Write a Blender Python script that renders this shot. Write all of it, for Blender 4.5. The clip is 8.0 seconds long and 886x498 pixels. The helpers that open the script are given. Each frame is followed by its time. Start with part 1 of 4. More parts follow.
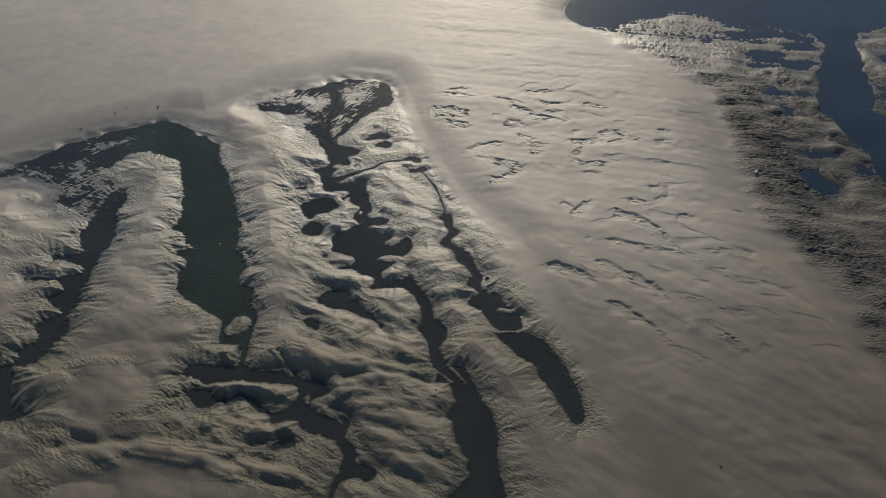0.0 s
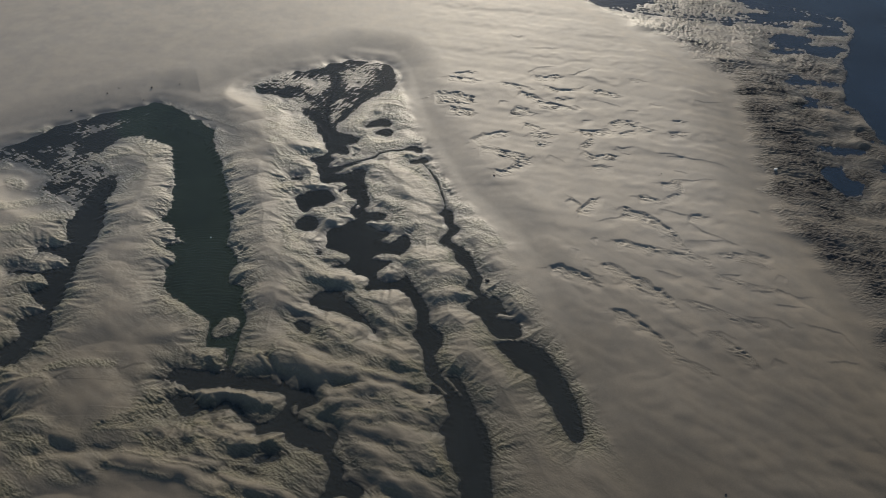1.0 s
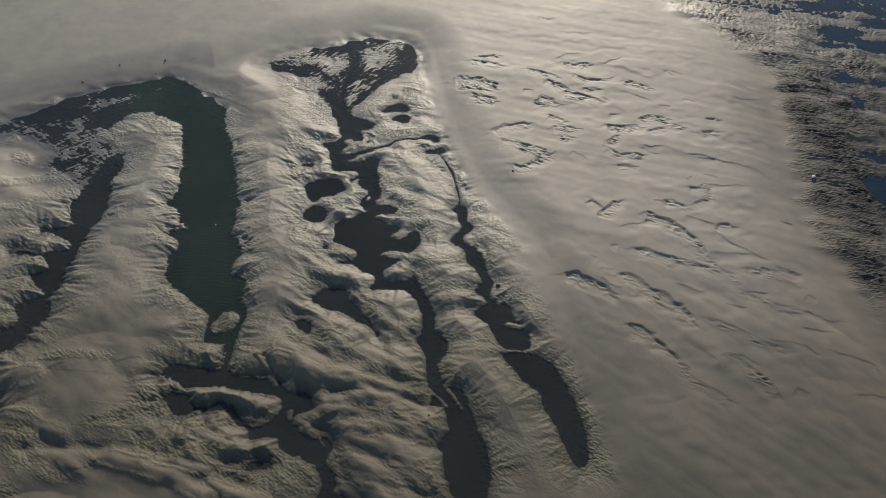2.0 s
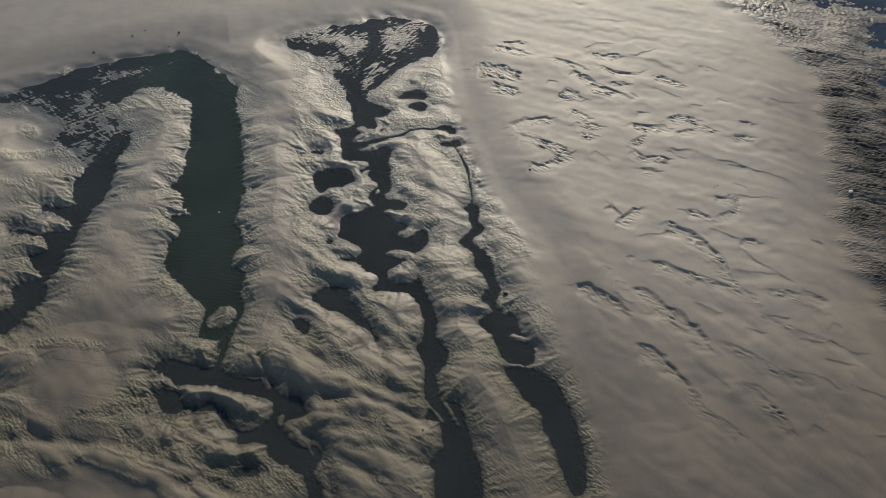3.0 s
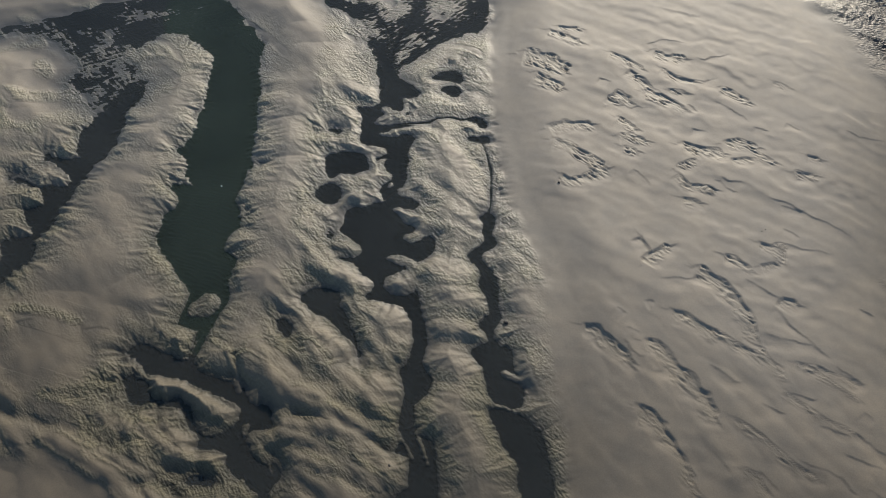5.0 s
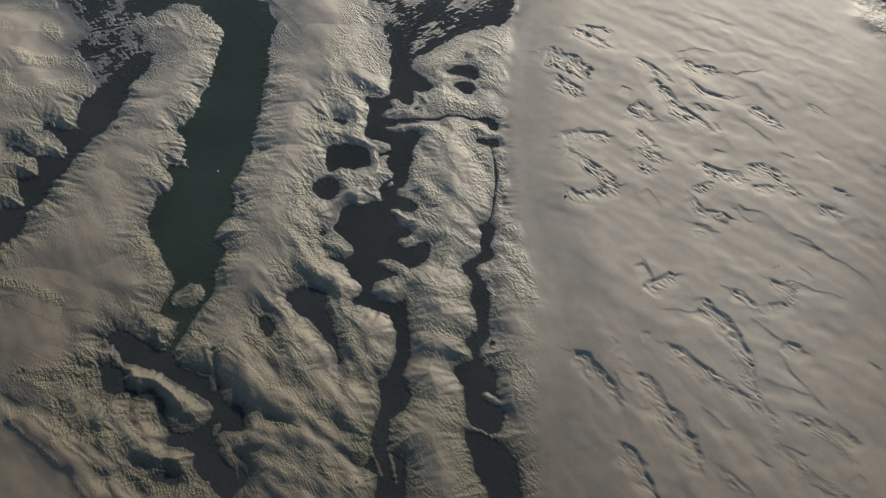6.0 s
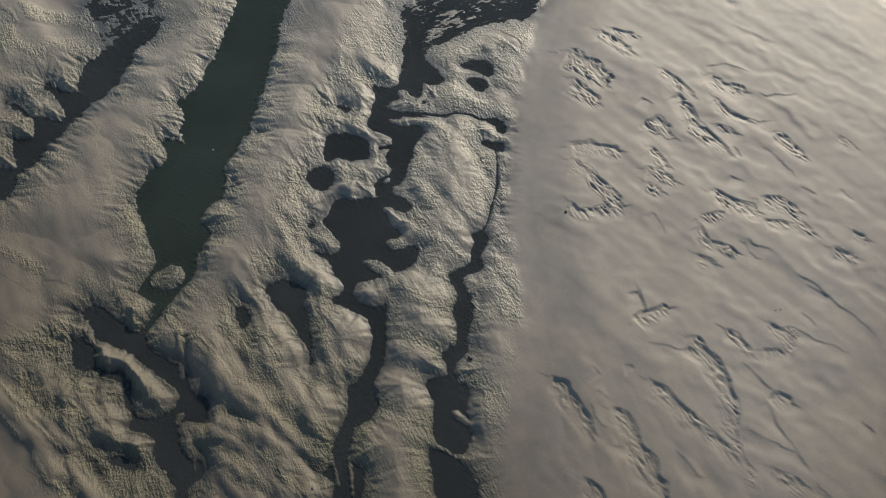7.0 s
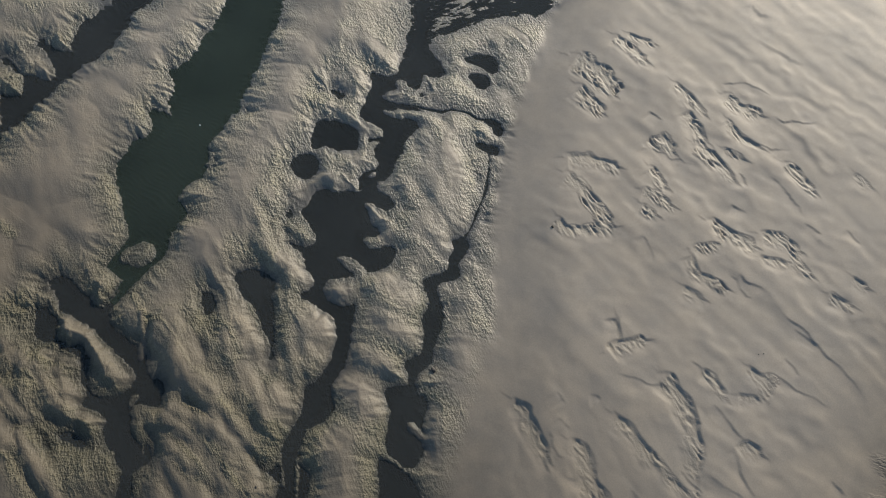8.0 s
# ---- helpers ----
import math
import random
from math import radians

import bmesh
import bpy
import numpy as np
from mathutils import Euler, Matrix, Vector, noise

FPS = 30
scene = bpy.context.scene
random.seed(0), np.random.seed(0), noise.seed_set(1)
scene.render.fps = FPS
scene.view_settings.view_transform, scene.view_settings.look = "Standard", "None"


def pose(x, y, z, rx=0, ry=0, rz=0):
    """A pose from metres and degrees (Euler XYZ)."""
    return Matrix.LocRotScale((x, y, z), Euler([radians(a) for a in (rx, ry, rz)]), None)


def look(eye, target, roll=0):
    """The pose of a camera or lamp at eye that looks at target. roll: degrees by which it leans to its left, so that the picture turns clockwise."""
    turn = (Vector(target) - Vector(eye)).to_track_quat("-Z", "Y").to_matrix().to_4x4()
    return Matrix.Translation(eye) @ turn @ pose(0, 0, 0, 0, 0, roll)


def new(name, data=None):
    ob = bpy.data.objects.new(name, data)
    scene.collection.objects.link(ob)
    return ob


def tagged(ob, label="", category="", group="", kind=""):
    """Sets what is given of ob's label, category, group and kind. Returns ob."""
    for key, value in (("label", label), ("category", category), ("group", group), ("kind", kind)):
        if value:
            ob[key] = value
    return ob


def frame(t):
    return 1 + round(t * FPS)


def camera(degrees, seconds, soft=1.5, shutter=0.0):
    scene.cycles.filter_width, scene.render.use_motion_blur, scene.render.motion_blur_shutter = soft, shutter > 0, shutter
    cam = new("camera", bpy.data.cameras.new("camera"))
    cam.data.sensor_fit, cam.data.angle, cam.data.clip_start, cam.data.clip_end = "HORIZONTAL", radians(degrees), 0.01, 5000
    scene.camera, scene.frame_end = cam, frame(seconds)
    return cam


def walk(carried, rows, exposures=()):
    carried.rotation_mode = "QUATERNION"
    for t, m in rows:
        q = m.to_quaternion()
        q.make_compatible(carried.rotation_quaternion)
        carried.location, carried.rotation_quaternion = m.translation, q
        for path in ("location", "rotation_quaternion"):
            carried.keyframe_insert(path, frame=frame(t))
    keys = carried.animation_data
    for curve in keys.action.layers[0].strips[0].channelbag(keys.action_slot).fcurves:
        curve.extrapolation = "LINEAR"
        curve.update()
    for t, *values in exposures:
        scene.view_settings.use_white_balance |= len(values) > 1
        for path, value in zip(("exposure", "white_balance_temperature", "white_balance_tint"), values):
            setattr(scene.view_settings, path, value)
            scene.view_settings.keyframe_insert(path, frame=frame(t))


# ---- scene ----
cam = camera(63.8, 8.0, 0.6)
PATH = [
    (0, (0.379, 0.345, 49.566), (0.384, 1.798, 48.191), -0.2),
    (0.5, (0.989, 2.609, 49.604), (0.985, 4.029, 48.195), -0.1),
    (1, (1.635, 4.886, 49.647), (1.606, 6.271, 48.205), -0.1),
    (1.5, (2.296, 7.146, 49.706), (2.231, 8.493, 48.229), 0.0),
    (3, (4.116, 13.932, 49.968), (3.951, 15.15, 48.39), 0.6),
    (3.5, (4.691, 16.181, 50.021), (4.496, 17.353, 48.412), 0.9),
    (4, (5.256, 18.465, 50.081), (5.031, 19.59, 48.443), 1.3),
    (4.5, (5.853, 20.828, 50.155), (5.598, 21.901, 48.487), 1.7),
    (6, (7.579, 28.238, 50.411), (7.255, 29.146, 48.659), 3.4),
    (6.5, (8.223, 30.739, 50.457), (7.877, 31.585, 48.678), 4.0),
    (7, (8.919, 33.286, 50.416), (8.556, 34.071, 48.613), 4.6),
    (7.5, (9.602, 35.875, 50.327), (9.228, 36.598, 48.5), 5.3),
    (8, (10.314, 38.552, 50.249), (9.933, 39.212, 48.4), 5.7),
]
# the camera's meter opens up as it tilts down
EXPOSURES = [(0.0, -0.18), (1.5, -0.08), (3.5, 0.09), (4.5, 0.13), (6.5, 0.22), (8.0, 0.27)]
walk(cam, [(t, look(eye, target, roll)) for t, eye, target, roll in PATH], EXPOSURES)

# ---- light ----
SUN_ELEVATION, SUN_AZIMUTH = 24.5, 3.0   # azimuth clockwise from +y
world = bpy.data.worlds.new("sky")
scene.world = world
world.use_nodes = True
wn = world.node_tree
sky = wn.nodes.new("ShaderNodeTexSky")
sky.sky_type, sky.sun_disc = "NISHITA", False
sky.sun_elevation, sky.sun_rotation = radians(SUN_ELEVATION), radians(SUN_AZIMUTH)
sky.air_density, sky.dust_density, sky.ozone_density = 1.0, 0.4, 1.2
wn.links.new(sky.outputs[0], wn.nodes["Background"].inputs[0])
wn.nodes["Background"].inputs[1].default_value = 0.098
lamp = bpy.data.lights.new("sun", "SUN")
lamp.energy, lamp.angle, lamp.color = 3.25, radians(1.0), (1.0, 0.885, 0.715)
sun = new("sun", lamp)
sun.matrix_world = look((0, 0, 0), (-math.sin(radians(SUN_AZIMUTH)) * math.cos(radians(SUN_ELEVATION)), -math.cos(radians(SUN_AZIMUTH)) * math.cos(radians(SUN_ELEVATION)), -math.sin(radians(SUN_ELEVATION)))) @ pose(0, 0, 0)


# ---- materials ----
def material(name):
    m = bpy.data.materials.new(name)
    m.use_nodes = True
    nt = m.node_tree
    return m, nt, nt.nodes["Principled BSDF"]


def node(nt, kind, **values):
    n = nt.nodes.new(kind)
    for key, value in values.items():
        if key in n.inputs:
            n.inputs[key].default_value = value
    return n


def noise_tex(nt, where, scale, detail=4.0, rough=0.55):
    n = node(nt, "ShaderNodeTexNoise", Scale=scale, Detail=detail, Roughness=rough)
    nt.links.new(where, n.inputs["Vector"])
    return n.outputs["Fac"]


def ramp(nt, fac, stops):
    n = nt.nodes.new("ShaderNodeValToRGB")
    while len(n.color_ramp.elements) < len(stops):
        n.color_ramp.elements.new(0.5)
    for e, (at, col) in zip(n.color_ramp.elements, stops):
        e.position, e.color = at, (*col, 1) if len(col) == 3 else col
    nt.links.new(fac, n.inputs[0])
    return n.outputs[0]


def mixed(nt, a, b, fac, mode="MIX"):
    n = nt.nodes.new("ShaderNodeMix")
    n.data_type, n.blend_type = "RGBA", mode
    for socket, value in ((n.inputs[6], a), (n.inputs[7], b), (n.inputs[0], fac)):
        if hasattr(value, "is_output"):
            nt.links.new(value, socket)
        else:
            socket.default_value = value
    return n.outputs[2]


def grey(v):
    return (v, v, v)


def sand_material():
    m, nt, bsdf = material("tidal_sand")
    geo = nt.nodes.new("ShaderNodeNewGeometry")
    pos = geo.outputs["Position"]
    sep = nt.nodes.new("ShaderNodeSeparateXYZ")
    nt.links.new(pos, sep.inputs[0])
    mask = nt.nodes.new("ShaderNodeAttribute")
    mask.attribute_name = "ripple"
    mud = mask.outputs["Fac"]
    def where(value, x0, x1):
        n = nt.nodes.new("ShaderNodeMapRange")
        nt.links.new(value, n.inputs[0])
        n.inputs[1].default_value, n.inputs[2].default_value = x0, x1
        return n.outputs[0]

    def where_x(x0, x1):
        return where(sep.outputs[0], x0, x1)

    # broad bleached and silty patches, then grain
    broad = ramp(nt, noise_tex(nt, pos, 0.06, 5), [(0.3, (0.283, 0.246, 0.198)), (0.55, (0.303, 0.265, 0.215)), (0.75, (0.322, 0.284, 0.233))])
    # the rippled flats are siltier and deeper in tone than the clean sand of the banks
    silty = ramp(nt, noise_tex(nt, pos, 0.2, 5), [(0.3, (0.216, 0.199, 0.140)), (0.7, (0.266, 0.246, 0.176))])
    # the eastern shore is dark peaty mud
    peaty = ramp(nt, noise_tex(nt, pos, 0.3, 5), [(0.3, (0.046, 0.043, 0.041)), (0.7, (0.088, 0.080, 0.074))])
    # light gradient painted into both colours: dimmer southward, brighter northward
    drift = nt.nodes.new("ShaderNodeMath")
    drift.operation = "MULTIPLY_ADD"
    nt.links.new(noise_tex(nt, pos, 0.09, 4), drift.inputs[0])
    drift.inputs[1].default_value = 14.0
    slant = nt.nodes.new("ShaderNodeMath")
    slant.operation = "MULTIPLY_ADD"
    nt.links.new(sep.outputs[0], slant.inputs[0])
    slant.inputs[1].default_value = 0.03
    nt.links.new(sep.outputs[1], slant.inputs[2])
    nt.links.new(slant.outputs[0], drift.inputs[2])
    sand_shading = ramp(nt, where(drift.outputs[0], 38, 112), [(0.0, (0.50, 0.49, 0.47)), (0.36, (1.0, 0.99, 0.97)), (0.6, grey(1.0)), (1.0, grey(1.45))])
    # northern mud carries part of its glint in this colour
    mud_shading = ramp(nt, where(drift.outputs[0], 38, 112), [(0.0, (0.58, 0.57, 0.54)), (0.36, (1.12, 1.12, 1.09)), (0.56, grey(1.5)), (1.0, grey(1.45))])
    broad = mixed(nt, broad, sand_shading, 1.0, "MULTIPLY")
    silty = mixed(nt, mixed(nt, silty, mud_shading, 1.0, "MULTIPLY"), peaty, where_x(20, 33))
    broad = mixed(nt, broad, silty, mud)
    silt = ramp(nt, noise_tex(nt, pos, 0.45, 6, 0.6), [(0.35, (0.86, 0.87, 0.88)), (0.65, (1.06, 1.04, 1.0))])
    grain = ramp(nt, noise_tex(nt, pos, 9.0, 3, 0.7), [(0.3, grey(0.90)), (0.7, grey(1.08))])
    colour = mixed(nt, mixed(nt, broad, silt, 1.0, "MULTIPLY"), grain, 1.0, "MULTIPLY")
    # fine short-crested ripple marks where the flats are rippled; they lie across the run-off, and steeper in the east
    def marks_along(angle, along, across):
        turn = nt.nodes.new("ShaderNodeMapping")
        turn.inputs["Rotation"].default_value = (0, 0, radians(-angle))
        nt.links.new(pos, turn.inputs["Vector"])
        stretch = nt.nodes.new("ShaderNodeMapping")
        stretch.inputs["Scale"].default_value = (2 / along, 2 / across, 0.0)
        nt.links.new(turn.outputs[0], stretch.inputs["Vector"])
        n = node(nt, "ShaderNodeTexNoise", Scale=1.0, Detail=2.0, Roughness=0.55, Distortion=0.3)
        nt.links.new(stretch.outputs[0], n.inputs["Vector"])
        return n.outputs["Fac"]

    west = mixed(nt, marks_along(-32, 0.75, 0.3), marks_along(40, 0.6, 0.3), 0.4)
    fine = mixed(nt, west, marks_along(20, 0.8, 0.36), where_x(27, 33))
    # darker in the troughs between the marks, paler on their crests
    mark_tone = ramp(nt, fine, [(0.34, (0.66, 0.67, 0.70)), (0.62, (1.18, 1.17, 1.13))])
    colour = mixed(nt, colour, mixed(nt, colour, mark_tone, 1.0, "MULTIPLY"), mud)
    # sand near the waterline holds water: deeper in tone and glossier
    wet_noise = nt.nodes.new("ShaderNodeMath")
    wet_noise.operation = "MULTIPLY_ADD"
    nt.links.new(noise_tex(nt, pos, 0.8, 3), wet_noise.inputs[0])
    wet_noise.inputs[1].default_value = -0.22
    nt.links.new(sep.outputs[2], wet_noise.inputs[2])
    wet = nt.nodes.new("ShaderNodeMapRange")
    nt.links.new(wet_noise.outputs[0], wet.inputs[0])
    wet.inputs[1].default_value, wet.inputs[2].default_value = -0.12, 0.45
    wet.inputs[3].default_value, wet.inputs[4].default_value = 1.0, 0.0
    colour = mixed(nt, colour, mixed(nt, colour, (0.64, 0.66, 0.66, 1), 1.0, "MULTIPLY"), wet.outputs[0])
    # mud barely above the water is soaked: darkest, with a film of water on it
    soaked = nt.nodes.new("ShaderNodeMapRange")
    soak_noise = nt.nodes.new("ShaderNodeMath")
    soak_noise.operation = "MULTIPLY_ADD"
    nt.links.new(noise_tex(nt, pos, 1.6, 3), soak_noise.inputs[0])
    soak_noise.inputs[1].default_value = -0.06
    nt.links.new(sep.outputs[2], soak_noise.inputs[2])
    nt.links.new(soak_noise.outputs[0], soaked.inputs[0])
    soaked.inputs[1].default_value, soaked.inputs[2].default_value = 0.0, 0.14
    soaked.inputs[3].default_value, soaked.inputs[4].default_value = 1.0, 0.0
    colour = mixed(nt, colour, mixed(nt, colour, (0.52, 0.56, 0.64, 1), 1.0, "MULTIPLY"), soaked.outputs[0])
    # light lost with depth in the pools is painted on their bed, dark green-brown
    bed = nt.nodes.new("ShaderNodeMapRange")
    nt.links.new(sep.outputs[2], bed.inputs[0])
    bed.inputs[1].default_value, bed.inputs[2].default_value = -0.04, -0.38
    depth_tone = ramp(nt, noise_tex(nt, pos, 0.25, 4), [(0.35, (0.030, 0.034, 0.026)), (0.65, (0.052, 0.056, 0.042))])
    colour = mixed(nt, colour, depth_tone, bed.outputs[0])
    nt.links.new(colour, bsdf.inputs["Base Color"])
    gloss = nt.nodes.new("ShaderNodeMapRange")
    nt.links.new(wet.outputs[0], gloss.inputs[0])
    gloss.inputs[4].default_value = 0.46
    damp = nt.nodes.new("ShaderNodeMapRange")
    nt.links.new(mud, damp.inputs[0])
    damp.inputs[3].default_value = 0.64
    # the inner flats between the channels hold most water
    inner = nt.nodes.new("ShaderNodeMapRange")
    nt.links.new(where_x(-19, -12), inner.inputs[0])
    inner.inputs[3].default_value = 0.6
    # the southern mounds have drained, the head of the marsh has not
    drained = nt.nodes.new("ShaderNodeMapRange")
    nt.links.new(where(sep.outputs[1], 40, 56), drained.inputs[0])
    drained.inputs[3].default_value, drained.inputs[4].default_value = 0.60, 0.42
    nt.links.new(drained.outputs[0], inner.inputs[4])
    outer = nt.nodes.new("ShaderNodeMapRange")
    nt.links.new(where_x(22, 28), outer.inputs[0])
    nt.links.new(inner.outputs[0], outer.inputs[3])
    lapped = nt.nodes.new("ShaderNodeMapRange")
    nt.links.new(where(sep.outputs[1], 78, 94), lapped.inputs[0])
    lapped.inputs[3].default_value, lapped.inputs[4].default_value = 0.6, 0.38
    nt.links.new(lapped.outputs[0], outer.inputs[4])
    nt.links.new(outer.outputs[0], damp.inputs[4])
    nt.links.new(damp.outputs[0], gloss.inputs[3])
    sheen = nt.nodes.new("ShaderNodeMapRange")
    nt.links.new(soaked.outputs[0], sheen.inputs[0])
    nt.links.new(gloss.outputs[0], sheen.inputs[3])
    sheen.inputs[4].default_value = 0.50
    nt.links.new(sheen.outputs[0], bsdf.inputs["Roughness"])
    dull = nt.nodes.new("ShaderNodeMapRange")
    nt.links.new(where_x(26, 36), dull.inputs[0])
    lustre = nt.nodes.new("ShaderNodeMapRange")
    nt.links.new(where(sep.outputs[1], 40, 58), lustre.inputs[0])
    lustre.inputs[3].default_value, lustre.inputs[4].default_value = 0.32, 1.0
    nt.links.new(lustre.outputs[0], dull.inputs[3])
    shore_wet = nt.nodes.new("ShaderNodeMapRange")
    nt.links.new(where(sep.outputs[1], 76, 92), shore_wet.inputs[0])
    shore_wet.inputs[3].default_value, shore_wet.inputs[4].default_value = 0.12, 0.4
    nt.links.new(shore_wet.outputs[0], dull.inputs[4])
    nt.links.new(dull.outputs[0], bsdf.inputs["Specular IOR Level"])
    grit = node(nt, "ShaderNodeBump", Strength=0.3, Distance=0.02)
    nt.links.new(noise_tex(nt, pos, 5.0, 4, 0.65), grit.inputs["Height"])
    fine_amp = nt.nodes.new("ShaderNodeMath")
    fine_amp.operation = "MULTIPLY"
    nt.links.new(fine, fine_amp.inputs[0])
    nt.links.new(mud, fine_amp.inputs[1])
    marks = node(nt, "ShaderNodeBump", Strength=1.0, Distance=0.27)
    nt.links.new(fine_amp.outputs[0], marks.inputs["Height"])
    nt.links.new(grit.outputs[0], marks.inputs["Normal"])
    nt.links.new(marks.outputs[0], bsdf.inputs["Normal"])
    return m


def water_material(name, murk, clear, wave_scale, wave_height, bowed=0.0):
    """Murky shallow water: silt in suspension, a share of the bed showing through, and a mirror film by Fresnel."""
    m, nt, bsdf = material(name)
    nt.nodes.remove(bsdf)
    out = nt.nodes["Material Output"]
    geo = nt.nodes.new("ShaderNodeNewGeometry")
    pos = geo.outputs["Position"]
    body = nt.nodes.new("ShaderNodeBsdfDiffuse")
    tone = ramp(nt, noise_tex(nt, pos, 0.12, 4), [(0.3, tuple(0.75 * c for c in murk)), (0.7, tuple(1.3 * c for c in murk))])
    nt.links.new(tone, body.inputs["Color"])
    through_bed = node(nt, "ShaderNodeBsdfTransparent", Color=(0.62, 0.67, 0.58, 1))
    mix = node(nt, "ShaderNodeMixShader", Fac=clear)
    nt.links.new(body.outputs[0], mix.inputs[1])
    nt.links.new(through_bed.outputs[0], mix.inputs[2])
    waves = nt.nodes.new("ShaderNodeMapping")
    waves.inputs["Scale"].default_value = (0.35, 1.0, 1.0)
    nt.links.new(pos, waves.inputs["Vector"])
    bump = node(nt, "ShaderNodeBump", Strength=1.0, Distance=wave_height)
    nt.links.new(noise_tex(nt, waves.outputs[0], wave_scale, 2, 0.5), bump.inputs["Height"])
    if bowed:
        # regular wind ripples with crests bowed downstream
        def sums(op, p, q, r=0.0):
            n = nt.nodes.new("ShaderNodeMath")
            n.operation = op
            for s, v in zip(n.inputs, (p, q, r)):
                if hasattr(v, "is_output"):
                    nt.links.new(v, s)
                else:
                    s.default_value = v
            return n.outputs[0]

        axes = nt.nodes.new("ShaderNodeSeparateXYZ")
        nt.links.new(pos, axes.inputs[0])
        off = sums("ADD", axes.outputs[0], 21.0)
        bow = sums("MULTIPLY_ADD", sums("MULTIPLY", off, off), 0.02, axes.outputs[1])
        bow = sums("MULTIPLY_ADD", noise_tex(nt, pos, 0.35, 2), 1.3, bow)
        crest = sums("SINE", sums("MULTIPLY", bow, 2 * math.pi / 0.36), 0.0)
        # strongest in the open southern half
        span = nt.nodes.new("ShaderNodeMapRange")
        nt.links.new(sums("MULTIPLY_ADD", noise_tex(nt, pos, 0.3, 3), 12.0, axes.outputs[1]), span.inputs[0])
        span.inputs[1].default_value, span.inputs[2].default_value = 56.0, 68.0
        span.inputs[3].default_value, span.inputs[4].default_value = 1.0, 0.12
        swell = node(nt, "ShaderNodeBump", Strength=1.0, Distance=bowed)
        nt.links.new(sums("MULTIPLY", crest, span.outputs[0]), swell.inputs["Height"])
        nt.links.new(bump.outputs[0], swell.inputs["Normal"])
        bump = swell
    film = node(nt, "ShaderNodeBsdfGlossy", Roughness=0.16)
    nt.links.new(bump.outputs[0], film.inputs["Normal"])
    fresnel = node(nt, "ShaderNodeFresnel", IOR=1.33)
    nt.links.new(bump.outputs[0], fresnel.inputs["Normal"])
    top = nt.nodes.new("ShaderNodeMixShader")
    nt.links.new(fresnel.outputs[0], top.inputs[0])
    nt.links.new(mix.outputs[0], top.inputs[1])
    nt.links.new(film.outputs[0], top.inputs[2])
    nt.links.new(top.outputs[0], out.inputs["Surface"])
    return m


def plain_material(name, colour, rough, scale=12.0):
    m, nt, bsdf = material(name)
    pos = nt.nodes.new("ShaderNodeTexCoord").outputs["Object"]
    tone = ramp(nt, noise_tex(nt, pos, scale, 4), [(0.3, tuple(0.7 * c for c in colour)), (0.7, tuple(min(1, 1.2 * c) for c in colour))])
    nt.links.new(tone, bsdf.inputs["Base Color"])
    bsdf.inputs["Roughness"].default_value = rough
    return m


SAND = sand_material()
LAGOON_WATER = water_material("green_lagoon_water", (0.106, 0.142, 0.108), 0.74, 3.2, 0.004, 0.009)
CREEK_WATER = water_material("murky_creek_water", (0.122, 0.130, 0.124), 0.76, 4.0, 0.003)
ESTUARY_WATER = water_material("estuary_water", (0.034, 0.056, 0.086), 0.4, 2.0, 0.006)
PALE_STONE = plain_material("pale_stone", (0.62, 0.60, 0.56), 0.7)
DARK_CLOD = plain_material("dark_mud", (0.07, 0.06, 0.05), 0.6)
WHITE_PAINT = plain_material("white_painted_float", (0.80, 0.80, 0.78), 0.4)

# ---- the flats: one sheet of sand ----
WATERS, ISLETS, ZONES, SCOURS, RILLS, VEINS, MOUNDS, RIDGES, GROOVES = {}, {}, {}, [], [], [], [], [], []


def outline(text):
    return np.array([[float(v) for v in p.split()] for p in text.split(",")])


def scour(text, half, depth):
    SCOURS.append((outline(text), half, depth))


def ridge(text, half, height):
    RIDGES.append((outline(text), half, height))


def mound(x, y, rx, ry, height):
    MOUNDS.append((x, y, rx, ry, height))


def groove(text, half, depth):
    GROOVES.append((outline(text), half, depth))


def vein(text, half):
    VEINS.append((outline(text), half))


def rill(text):
    RILLS.append(outline(text))


WATERS["lagoon"] = outline("-33.6 69.3, -31.8 68.8, -30.2 67.7, -29.6 66.1, -28.8 64.6, -28.6 62.9, -27.7 61.5, -27.7 60.2, -27.5 58.4, -27.2 57.0, "
    "-27.8 56.0, -26.7 55.3, -26.0 54.0, -24.7 53.1, -26.2 52.4, -26.1 51.8, -24.9 50.9, -25.5 49.8, -25.2 48.3, -24.7 47.0, "
    "-23.4 46.1, -22.3 44.7, -20.6 43.8, -19.8 43.1, -19.5 41.6, -18.9 40.5, -17.5 40.5, -17.3 39.4, -17.4 37.8, -16.9 37.9, "
    "-16.8 39.4, -16.8 40.7, -16.7 42.2, -16.5 43.7, -17.3 45.1, -17.6 46.4, -18.6 47.2, -19.1 49.1, -18.9 50.4, -19.8 51.8, "
    "-20.2 53.4, -20.5 55.4, -21.5 58.5, -22.5 61.7, -23.9 65.1, -25.2 67.4, -27.0 69.7, -29.0 71.1, -31.6 72.0, -34.5 71.5")
